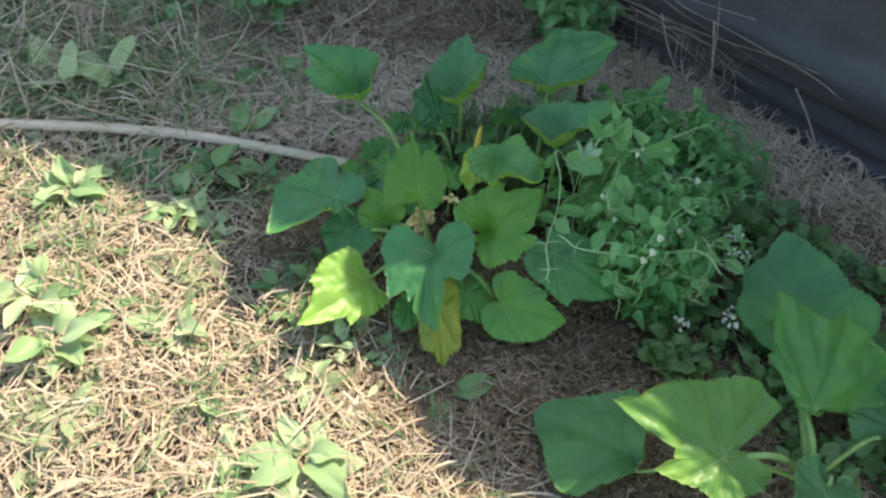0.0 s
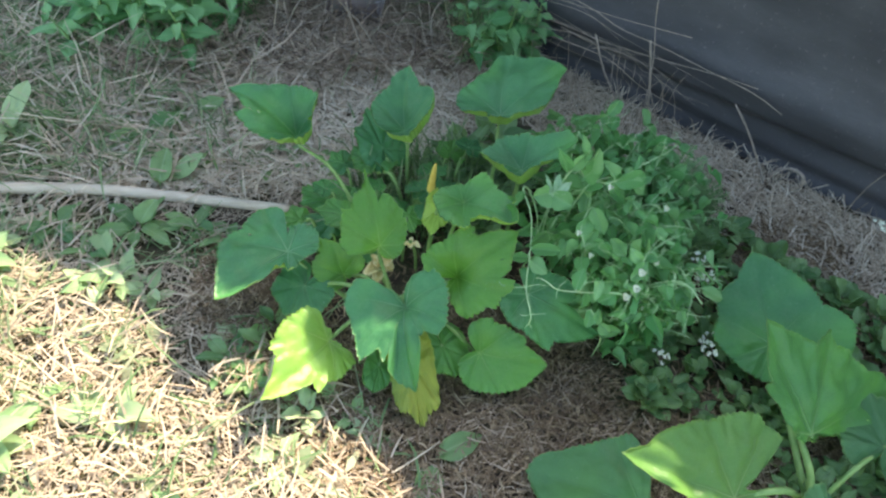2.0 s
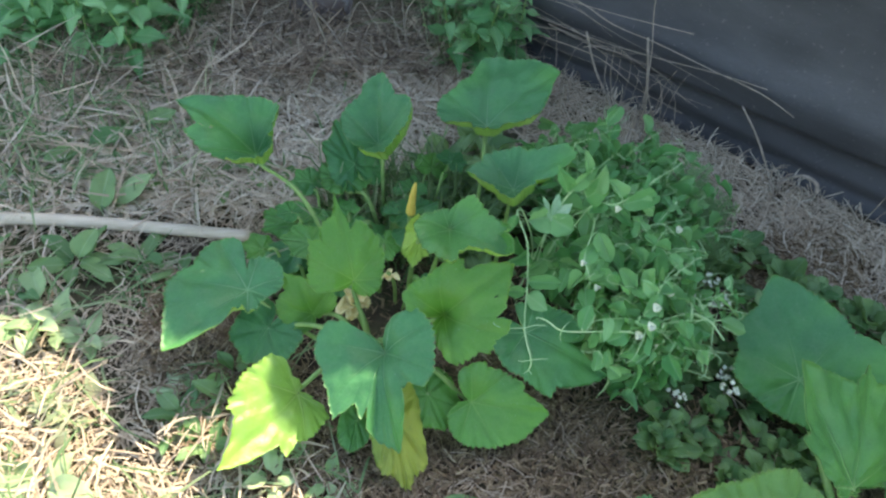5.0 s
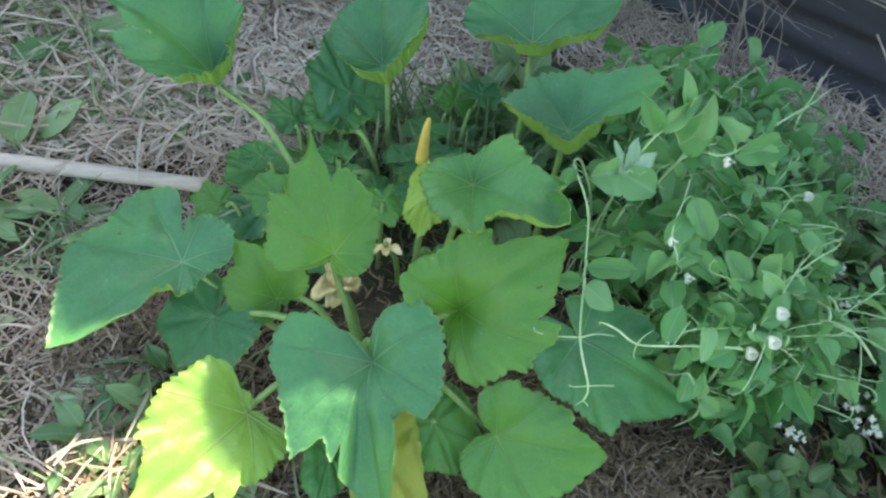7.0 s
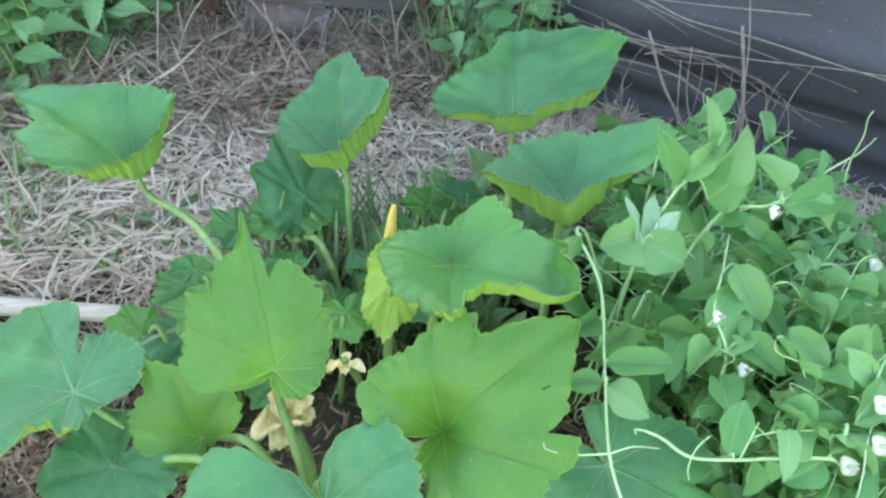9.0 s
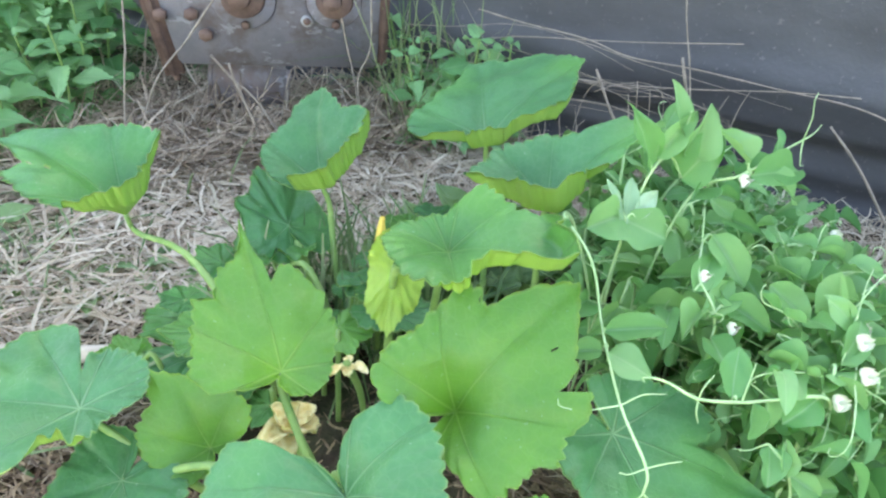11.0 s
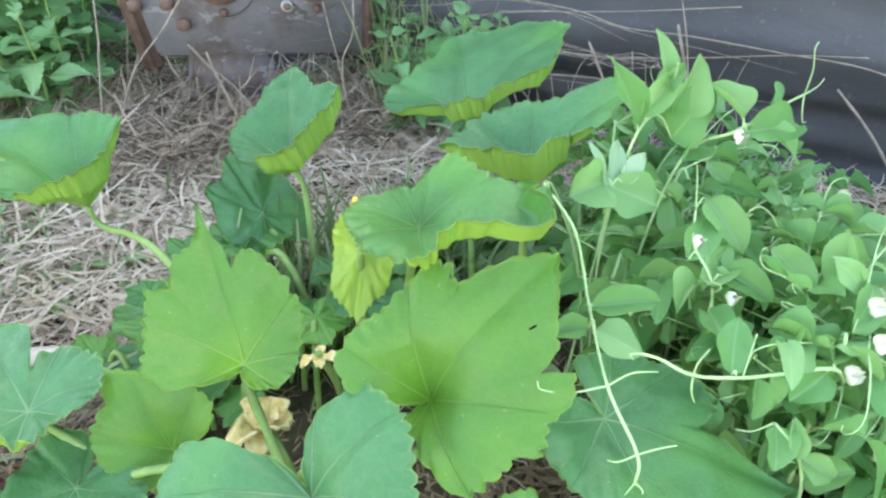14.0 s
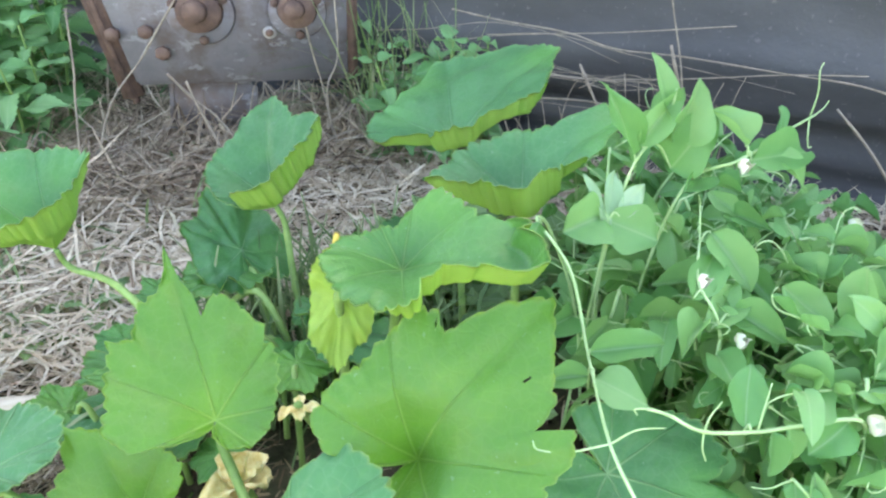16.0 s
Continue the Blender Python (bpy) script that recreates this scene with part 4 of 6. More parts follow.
scatter("hay", 3600, patch(-2.3, 0.1, 1.5, 3.0, left_grass), (0.10, 0.30), (0.0028, 0.0055), 0.04, STRAW, lambda p, n: np.clip(rng.normal(0.6, 0.2, n), 0, 1), 0.16, "long pale hay stems crossing over the grass", "hay", curly=0.8)
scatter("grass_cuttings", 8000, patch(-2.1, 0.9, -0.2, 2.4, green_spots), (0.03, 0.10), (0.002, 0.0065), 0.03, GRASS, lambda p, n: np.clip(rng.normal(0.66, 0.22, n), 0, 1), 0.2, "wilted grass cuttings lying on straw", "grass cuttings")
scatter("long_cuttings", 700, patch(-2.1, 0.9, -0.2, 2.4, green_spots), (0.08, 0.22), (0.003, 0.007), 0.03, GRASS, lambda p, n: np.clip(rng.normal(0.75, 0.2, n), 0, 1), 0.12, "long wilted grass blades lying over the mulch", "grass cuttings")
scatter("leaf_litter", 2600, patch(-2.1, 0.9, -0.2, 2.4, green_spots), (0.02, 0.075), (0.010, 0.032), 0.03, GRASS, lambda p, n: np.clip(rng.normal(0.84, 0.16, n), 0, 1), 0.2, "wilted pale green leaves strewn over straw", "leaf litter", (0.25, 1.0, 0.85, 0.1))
# Chaff on sunlit ground only, toned pale to soften the dark of the gaps.
scatter("chaff", 60000, patch(-2.1, 1.2, -0.2, 2.4, sunny), (0.004, 0.018), (0.002, 0.006), 0.012, STRAW, lambda p, n: np.clip(rng.normal(0.60, 0.12, n), 0, 1), 0.0, "fine beige chaff that lightens gaps in the sunlit straw", "chaff", (0.6, 1.0, 1.0, 0.5))
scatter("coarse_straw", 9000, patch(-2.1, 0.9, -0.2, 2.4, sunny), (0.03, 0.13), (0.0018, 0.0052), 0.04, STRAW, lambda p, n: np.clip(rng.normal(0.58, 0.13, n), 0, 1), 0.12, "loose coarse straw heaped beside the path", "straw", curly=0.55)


scatter("wall_straw", 8500, patch(0.55, 1.75, 1.15, 2.5, lambda x, y: np.clip((0.722 * x + 0.692 * y - WALL_AT + 0.42) * 5, 0, 1)), (0.02, 0.10), (0.0016, 0.0038), 0.030, STRAW, lambda p, n: np.clip(rng.normal(0.78, 0.18, n), 0, 1), 0.05, "pale loose straw drifted along the felt wall", "straw", curly=0.8)
# Brown mulch kept off the sunlit ground; its dark tone also deepens the plants' shade.
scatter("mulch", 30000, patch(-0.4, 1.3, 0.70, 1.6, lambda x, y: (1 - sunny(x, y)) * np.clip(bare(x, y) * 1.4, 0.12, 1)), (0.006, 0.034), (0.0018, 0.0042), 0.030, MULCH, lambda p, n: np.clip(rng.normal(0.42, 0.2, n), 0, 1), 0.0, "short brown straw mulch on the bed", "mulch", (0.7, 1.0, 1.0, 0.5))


# ---- small leaves ----
def oval_mesh(name, long, wide, fold=0.15, curl=0.15, point=1.0, teeth=0, mat=None, seed=0, stem=0.0):
    """A single leaf blade along +y from its stalk, upper face +z."""
    r = random.Random(seed)
    nl, nw = (22 if teeth else 11), 4
    verts, faces, uvs = [], [], []
    for j in range(nl + 1):
        f = j / nl
        half = wide * 0.5 * math.sin(math.pi * f ** (0.8 if point < 1.2 else 0.62)) ** (0.75 * point)
        if teeth:
            half *= 1 - 0.24 * (j % 2) * (0 < j < nl)
        half = max(half, 0.0006)
        uneven = 0 if teeth else 0.16 * math.sin(3.3 * f + seed * 1.9)
        wavy = 1 if teeth else 1 + 0.07 * math.sin(11 * f + seed * 2.7)
        for i in range(-nw, nw + 1):
            u = i / nw
            z = fold * abs(u) * half + 0.05 * long * math.sin(f * 5.3 + 2.1 * u + seed * 2.3) * u * u - curl * long * f * f + 0.045 * long * math.sin(f * 8 + u * 2 + seed) * abs(u) + 0.03 * long * math.sin(f * 4 + seed * 1.7)
            verts.append((u * half * wavy * (1 + uneven * (1 if u > 0 else -1)), stem + f * long - teeth * 0.1 * long / nl * abs(u) * (j % 2), z))
            uvs.append((u * half / wide * 2, f))
    w = 2 * nw + 1
    for j in range(nl):
        for i in range(2 * nw):
            faces.append((j * w + i, j * w + i + 1, (j + 1) * w + i + 1, (j + 1) * w + i))
    me = pydata(name, verts, faces, uvs)
    if mat:
        me.materials.append(mat)
    me.shade_smooth()
    return me


def placed(name, mesh, parent, at, way, up, size=1.0, label=""):
    """A leaf on its plant: stalk end at the point, blade along way, upper face towards up."""
    y = Vector(way).normalized()
    x = y.cross(Vector(up))
    x = x.normalized() if x.length > 1e-3 else Vector((1, 0, 0))
    z = x.cross(y)
    ob = new(name, mesh)
    ob.parent = parent
    m = Matrix((x, y, z)).transposed().to_4x4()
    m.translation = Vector(at)
    ob.matrix_basis = m @ Matrix.Diagonal((size, size, size, 1))
    if label:
        ob["label"] = label
    return ob


# ---- pea vines ----
PEA_LEAVES = [oval_mesh("pea_leaflet", 0.048, 0.028, f, c, 0.8, 0, PEA, k) for k, (f, c) in enumerate(((0.6, 0.1), (1.3, 0.35), (-0.7, 0.25), (2.4, 0.05), (0.4, 0.6), (1.8, 0.45), (0.9, -0.2)))]
PEA_STIPULES = [oval_mesh("pea_stipule", 0.058, 0.035, f, c, 0.75, 0, PEA, k + 9) for k, (f, c) in enumerate(((1.0, 0.1), (0.5, 0.5), (1.9, 0.2), (-0.7, 0.35), (2.6, 0.3), (0.8, -0.25)))]


def curl_line(at, way, long, turns, r):
    """A tendril that straightens first and then coils."""
    p, d, out = Vector(at), Vector(way).normalized(), []
    side = d.cross(Vector((r.uniform(-1, 1), r.uniform(-1, 1), 0.4))).normalized()
    for k in range(14):
        out.append(p.copy())
        p = p + d * (long / 13)
        d = Matrix.Rotation(turns * (k / 13) ** 3 * 1.2, 3, side) @ d
        d.z -= 0.015
        d.normalize()
    return out


def flower_mesh(name, size, petals, seed, closed=0.0, broad=0.40):
    """Rounded petals round a small green cup; closed: how far they fold together."""
    r = random.Random(seed)
    verts, faces = [], []
    for k in range(petals):
        a = 2 * math.pi * k / petals + r.uniform(-0.15, 0.15)
        turn = Matrix.Rotation(a, 3, 'Z')
        tilt = closed + r.uniform(0.1, 0.5)
        o = len(verts)
        for j in range(7):
            f = j / 6
            hw = size * broad * math.sin(math.pi * (0.10 + 0.82 * f)) ** 0.7
            for i in range(7):
                u = (i - 3) / 3
                y = size * 0.6 * f * math.cos(tilt * f) - 0.08 * size * u * u * f
                z = size * (0.6 * f * math.sin(tilt * f) + 0.22 * u * u * f + 0.05 * math.sin(5 * u + seed + k) * f)
                verts.append(turn @ Vector((u * hw, y, z)))
        faces += [(o + j * 7 + i, o + j * 7 + i + 1, o + (j + 1) * 7 + i + 1, o + (j + 1) * 7 + i) for j in range(6) for i in range(6)]
    me = pydata(name, verts, faces)
    me.materials.append(PETAL)
    me.shade_smooth()
    return me


PEA_FLOWERS = [flower_mesh("pea_flower", 0.030, 3, 1, 0.7), flower_mesh("pea_flower", 0.026, 3, 2, 1.0)]
CRESS_FLOWER = flower_mesh("cress_flower", 0.018, 4, 5, 0.0, 0.22)


def pea_vine(line, seed, flowers=(), step=0.05, leafy=1.0, tendril=0.7):
    r = random.Random(seed)
    o = Vector(line[0])
    v = holder("pea_vine", o, "pale green pea vine with rounded leaves and curling tendrils", "pea plant", "pea vines")
    pts = [Vector(q) - o for q in line]
    tube("stem", pts, 0.0027, 0.0017, PEA_STEM, v, "", 6, 5)
    path = bend(pts, 12)
    run, last = 0.0, 0.0
    k = 0
    for a, b in zip(path, path[1:]):
        run += (b - a).length
        if run - last < step * r.uniform(0.8, 1.2):
            continue
        last = run
        k += 1
        way = (b - a).normalized()
        ang = k * math.pi + r.uniform(-0.8, 0.8)
        out = Vector((math.cos(ang), math.sin(ang), 0))
        out = (out - way * out.dot(way)).normalized()
        up = Vector((r.uniform(-1.4, 1.4), r.uniform(-1.6, 0.9), 1))
        if r.random() < leafy:
            for sg in (1, -1):
                q = (Matrix.Rotation(sg * 0.7, 3, way) @ out + way * 0.5).normalized()
                placed("stipule", r.choice(PEA_STIPULES), v, b, q + Vector((0, 0, r.uniform(-0.7, 0.7))), up, r.uniform(0.3, 1.05))
        rachis = [b]
        d = (out + way * 0.5 + Vector((0, 0, 0.3))).normalized()
        p = b.copy()
        for j in range(4):
            p = p + d * 0.019
            d = (d + Vector((r.uniform(-0.1, 0.1), r.uniform(-0.1, 0.1), -0.08))).normalized()
            rachis.append(p.copy())
        if r.random() < leafy:
            for j in (2, 4)[:r.choice((1, 2, 2))]:
                for sg in (1, -1):
                    side = d.cross(Vector((0, 0, 1))).normalized() * sg
                    placed("leaflet", r.choice(PEA_LEAVES), v, rachis[j], side + d * r.uniform(0.2, 1.2) + Vector((0, 0, r.uniform(-0.9, 0.6))), up + Vector((r.uniform(-0.5, 0.5), r.uniform(-0.5, 0.5), 0)), r.uniform(0.3, 1.05))
        if r.random() < tendril:
            rachis += curl_line(p, d, r.uniform(0.035, 0.075), r.choice((-1, 1)) * r.uniform(0.9, 1.8), r)[1:]
        vv, ff = tube_data(rachis, 0.0010, 0.0005, 5)
        link("tendril", pydata("tendril", vv, ff), v, (PEA_STEM,))
    for q in flowers:
        placed("flower", r.choice(PEA_FLOWERS), v, Vector(q) - o, (0.3, 0.4, 0.3), (-0.1, -1.0, 0.3), 0.58, "white pea flower")
    return v


def pea_shoot(line, blades, tendrils=(), flowers=(), seed=1, label="pale green pea shoot with broad rounded leaves", young=9):
    """A shoot whose leaves stand out singly. blades: where each leaf joins, the way and length of its midrib, its width."""
    r = random.Random(seed)
    o = Vector(line[0])
    v = holder("pea_vine", o, label, "pea plant", "pea vines")
    pts = [Vector(q) - o for q in line]
    tube("stem", pts, 0.0018, 0.0012, PEA_STEM, v, "", 6, 6)
    path = bend(pts, 14)
    for k, (at, way, wide) in enumerate(blades):
        at, way = Vector(at) - o, Vector(way)
        near = min(path, key=lambda q: (q - at).length)
        if (near - at).length > 0.004:
            m = (near + at) / 2 + Vector((0, 0, 0.006))
            tube("leaf_stalk", [near, m, at], 0.0011, 0.0008, PEA_STEM, v, "", 5, 4)
        me = oval_mesh("pea_leaflet", way.length * 1.04, wide * r.uniform(0.9, 1.08), r.uniform(0.3, 1.4), r.uniform(0.02, 0.3), r.uniform(0.68, 0.95), 0, PEA_YOUNG if k >= young else PEA, 40 + seed * 10 + k)
        placed("leaflet", me, v, at, way, (r.uniform(-0.35, 0.25), -0.75 + r.uniform(-0.3, 0.3), 0.75))
    for t in tendrils:
        vv, ff = tube_data(bend([Vector(q) - o for q in t], 7), 0.0009, 0.0005, 5)
        link("tendril", pydata("tendril", vv, ff), v, (PEA_STEM,))
    for q in flowers:
        placed("flower", r.choice(PEA_FLOWERS), v, Vector(q) - o, (0.3, 0.4, 0.3), (-0.1, -1.0, 0.3), 0.66, "white pea flower")
    return v


# the shoot that hangs over the dark leaf, its neighbours, and the one that reaches for the wall
pea_shoot([(0.43, 1.47, 0.0), (0.40, 1.45, 0.20), (0.352, 1.425, 0.325), (0.329, 1.404, 0.349), (0.338, 1.348, 0.327), (0.335, 1.299, 0.276), (0.301, 1.192, 0.280), (0.305, 1.143, 0.253), (0.303, 1.137, 0.228)],
          [((0.327, 1.280, 0.268), (-0.038, 0.006, 0.001), 0.024), ((0.334, 1.295, 0.280), (0.060, -0.012, 0.002), 0.027), ((0.330, 1.275, 0.268), (0.026, -0.036, -0.001), 0.032), ((0.327, 1.395, 0.352), (-0.020, -0.012, -0.030), 0.020)],
          [[(0.301, 1.192, 0.280), (0.273, 1.200, 0.273), (0.252, 1.206, 0.276), (0.248, 1.207, 0.285)], [(0.301, 1.192, 0.280), (0.317, 1.186, 0.294), (0.337, 1.181, 0.295)], [(0.305, 1.143, 0.253), (0.293, 1.147, 0.245), (0.284, 1.149, 0.247)], [(0.305, 1.143, 0.253), (0.318, 1.139, 0.259), (0.332, 1.135, 0.263)], [(0.303, 1.137, 0.230), (0.309, 1.135, 0.223), (0.310, 1.135, 0.218)], [(0.303, 1.137, 0.230), (0.297, 1.138, 0.218)]], (), 1)
pea_shoot([(0.46, 1.48, 0.0), (0.462, 1.43, 0.25), (0.476, 1.401, 0.364), (0.495, 1.360, 0.402), (0.545, 1.385, 0.402), (0.600, 1.425, 0.395), (0.660, 1.462, 0.390)],
          [((0.505, 1.365, 0.413), (-0.025, 0.016, 0.030), 0.026), ((0.509, 1.359, 0.402), (0.092, 0.024, -0.009), 0.038), ((0.536, 1.370, 0.395), (0.067, 0.008, -0.038), 0.035), ((0.557, 1.387, 0.408), (0.021, 0.029, 0.017), 0.012), ((0.478, 1.398, 0.370), (-0.020, -0.03, 0.01), 0.03)],
          [[(0.645, 1.452, 0.392), (0.644, 1.447, 0.420), (0.634, 1.440, 0.445), (0.640, 1.444, 0.452)], [(0.645, 1.452, 0.392), (0.636, 1.440, 0.382), (0.640, 1.440, 0.366), (0.650, 1.446, 0.362)], [(0.660, 1.462, 0.390), (0.690, 1.485, 0.386), (0.700, 1.49, 0.392)]], [(0.495, 1.352, 0.398)], 2, "pea shoot reaching on a bare stem towards the wall")
pea_shoot([(0.43, 1.46, 0.0), (0.405, 1.42, 0.25), (0.416, 1.401, 0.385), (0.445, 1.40, 0.425), (0.452, 1.40, 0.46)],
          [((0.416, 1.401, 0.399), (-0.032, -0.016, 0.072), 0.026), ((0.420, 1.400, 0.412), (0.037, -0.003, 0.046), 0.028), ((0.450, 1.398, 0.428), (-0.013, 0.007, 0.060), 0.018), ((0.455, 1.398, 0.412), (0.014, -0.010, 0.052), 0.036), ((0.456, 1.399, 0.385), (0.016, -0.026, 0.052), 0.050)],
          (), (), 3, "tall pea shoot with upright pointed leaves")
pea_shoot([(0.40, 1.47, 0.0), (0.395, 1.42, 0.2), (0.390, 1.386, 0.33), (0.389, 1.383, 0.35)],
          [((0.388, 1.386, 0.350), (0.043, -0.020, -0.018), 0.049), ((0.385, 1.389, 0.352), (-0.034, -0.003, -0.007), 0.045), ((0.388, 1.383, 0.345), (-0.014, 0.017, 0.044), 0.014), ((0.388, 1.383, 0.345), (0.019, 0.027, 0.039), 0.017), ((0.400, 1.384, 0.352), (0.03, 0.01, 0.022), 0.018)], (), (), 4, "pea shoot with pale young leaves folded upright", 2)
pea_shoot([(0.58, 1.27, 0.0), (0.55, 1.21, 0.18), (0.497, 1.168, 0.270), (0.44, 1.173, 0.275), (0.408, 1.172, 0.28), (0.358, 1.167, 0.298), (0.337, 1.181, 0.307), (0.325, 1.189, 0.309)],
          [((0.423, 1.176, 0.274), (-0.002, -0.018, -0.029), 0.021), ((0.438, 1.173, 0.273), (0.009, -0.006, -0.035), 0.021), ((0.488, 1.170, 0.269), (-0.033, -0.008, -0.015), 0.033), ((0.448, 1.176, 0.275), (0.040, 0.025, 0.022), 0.027), ((0.40, 1.176, 0.281), (0.02, 0.03, 0.03), 0.03)],
          [[(0.358, 1.167, 0.298), (0.362, 1.169, 0.308), (0.372, 1.172, 0.317)], [(0.358, 1.167, 0.298), (0.356, 1.163, 0.287), (0.360, 1.162, 0.275)], [(0.325, 1.189, 0.309), (0.318, 1.193, 0.307), (0.320, 1.192, 0.302)], [(0.408, 1.172, 0.28), (0.415, 1.178, 0.298), (0.422, 1.184, 0.312)]], [(0.518, 1.160, 0.298), (0.508, 1.168, 0.262)], 5, "pea shoot with straight tendrils over a squash leaf")
pea_shoot([(0.49, 1.36, 0.0), (0.475, 1.31, 0.18), (0.45, 1.285, 0.285), (0.44, 1.31, 0.318), (0.46, 1.345, 0.335)],
          [((0.474, 1.350, 0.340), (0.018, -0.045, -0.033), 0.032), ((0.44, 1.285, 0.284), (0.051, 0.026, 0.020), 0.033), ((0.43, 1.30, 0.31), (0.039, 0.032, 0.021), 0.031), ((0.462, 1.290, 0.292), (-0.005, 0.049, 0.018), 0.033), ((0.470, 1.300, 0.290), (0.024, -0.042, -0.006), 0.033), ((0.44, 1.27, 0.27), (-0.01, -0.04, 0.01), 0.032)],
          [[(0.46, 1.345, 0.335), (0.465, 1.36, 0.365), (0.455, 1.35, 0.38)]], [(0.457, 1.268, 0.281)], 6)
pea_shoot([(0.62, 1.32, 0.0), (0.585, 1.26, 0.18), (0.535, 1.20, 0.285), (0.55, 1.215, 0.32)],
          [((0.518, 1.185, 0.293), (0.038, 0.022, 0.026), 0.030), ((0.530, 1.215, 0.294), (0.045, 0.053, 0.008), 0.027), ((0.58, 1.27, 0.290), (0.016, 0.063, 0.01), 0.034), ((0.525, 1.19, 0.275), (0.031, -0.024, -0.020), 0.031), ((0.55, 1.215, 0.31), (-0.03, 0.01, 0.03), 0.028)],
          [[(0.55, 1.215, 0.32), (0.57, 1.235, 0.34), (0.60, 1.26, 0.338), (0.61, 1.27, 0.33)]], [(0.537, 1.192, 0.308)], 7)
pea_shoot([(0.51, 1.20, 0.0), (0.485, 1.155, 0.13), (0.455, 1.142, 0.212), (0.44, 1.16, 0.235)],
          [((0.452, 1.141, 0.210), (0.004, 0.016, 0.028), 0.019), ((0.442, 1.160, 0.232), (-0.010, -0.025, -0.023), 0.027), ((0.460, 1.144, 0.206), (0.020, -0.019, -0.010), 0.026), ((0.475, 1.150, 0.17), (0.03, -0.02, 0.02), 0.03)],
          [[(0.44, 1.16, 0.235), (0.425, 1.165, 0.225), (0.41, 1.168, 0.228)]], (), 8)
lowfl = [(0.60, 1.25, 0.27), (0.57, 1.18, 0.2), (0.42, 1.28, 0.34), (0.66, 1.38, 0.30)]
for i in range(48):
    u, w = (i % 6) / 5, (i // 6) / 7
    x = 0.43 + (0.15 + 0.06 * w) * u + rnd.uniform(-0.03, 0.03) + 0.12 * w
    y = 1.22 + 0.52 * w + rnd.uniform(-0.05, 0.05) - 0.04 * u
    h = (0.29 - 0.09 * u - 0.065 * w) * rnd.uniform(0.72, 1.12)
    near = max(0, 1 - w / 0.45)
    x, y = x + 0.09 * near * (1 - 0.4 * u), y + 0.03 * near
    dx, dy = rnd.uniform(-0.07, 0.05) * (1 - 0.75 * near), rnd.uniform(-0.10, 0.03) * (1 - 0.75 * near)
    pea_vine([(x, y, 0.0), (x + dx * 0.3, y + dy * 0.3, h * 0.5), (x + dx * 0.7, y + dy * 0.7, h * 0.9), (x + dx * 1.3, y + dy * 1.4, h * 1.12), (x + dx * 1.8, y + dy * 2.0, h * 1.08)], 50 + i, [lowfl[i // 12]] if i % 12 == 3 else (), 0.034, 0.95, 0.6)


for i in range(16):
    x, y = rnd.uniform(0.46, 0.66), rnd.uniform(1.24, 1.50)
    a, h, k = rnd.uniform(-2.6, 0.6), rnd.uniform(0.20, 0.27) - 0.25 * max(0, y - 1.3), rnd.uniform(0.05, 0.12)
    c, e = k * math.cos(a), k * math.sin(a)
    pea_vine([(x, y, 0.0), (x + 0.1 * c, y + 0.1 * e, h * 0.55), (x + 0.35 * c, y + 0.35 * e, h * 1.0), (x + 0.75 * c, y + 0.75 * e, h * 1.14), (x + 1.15 * c, y + 1.15 * e, h * 1.04)], 150 + i, (), 0.062, 0.45, 1.0)


for i in range(10):
    x, y = rnd.uniform(0.68, 0.84), rnd.uniform(1.58, 1.76)
    h, c, e = rnd.uniform(0.12, 0.18), rnd.uniform(-0.05, 0.06), rnd.uniform(-0.05, 0.05)
    pea_vine([(x, y, 0.0), (x + 0.2 * c, y + 0.2 * e, h * 0.5), (x + 0.6 * c, y + 0.6 * e, h * 0.95), (x + 1.2 * c, y + 1.2 * e, h * 1.1)], 190 + i, (), 0.036, 0.9, 0.5)


# ---- weeds ----
NETTLE_LEAVES = [oval_mesh("nettle_leaf", 0.10, 0.062, f, c, 1.35, 1, NETTLE, k, 0.012) for k, (f, c) in enumerate(((0.2, 0.25), (0.4, 0.4), (0.1, 0.15)))]
WEED_LEAVES = [oval_mesh("weed_leaf", 0.10, 0.05, f, c, p, 0, WEED, k, 0.01) for k, (f, c, p) in enumerate(((0.2, 0.25, 1.0), (0.4, 0.1, 1.15), (0.15, 0.4, 0.9)))]

ROUND_LEAVES = [oval_mesh("weed_leaf", 0.10, 0.085, f, c, 0.62, 0, WEED, k + 5, 0.03) for k, (f, c) in enumerate(((0.3, 0.2), (0.6, 0.1), (0.15, 0.35)))]


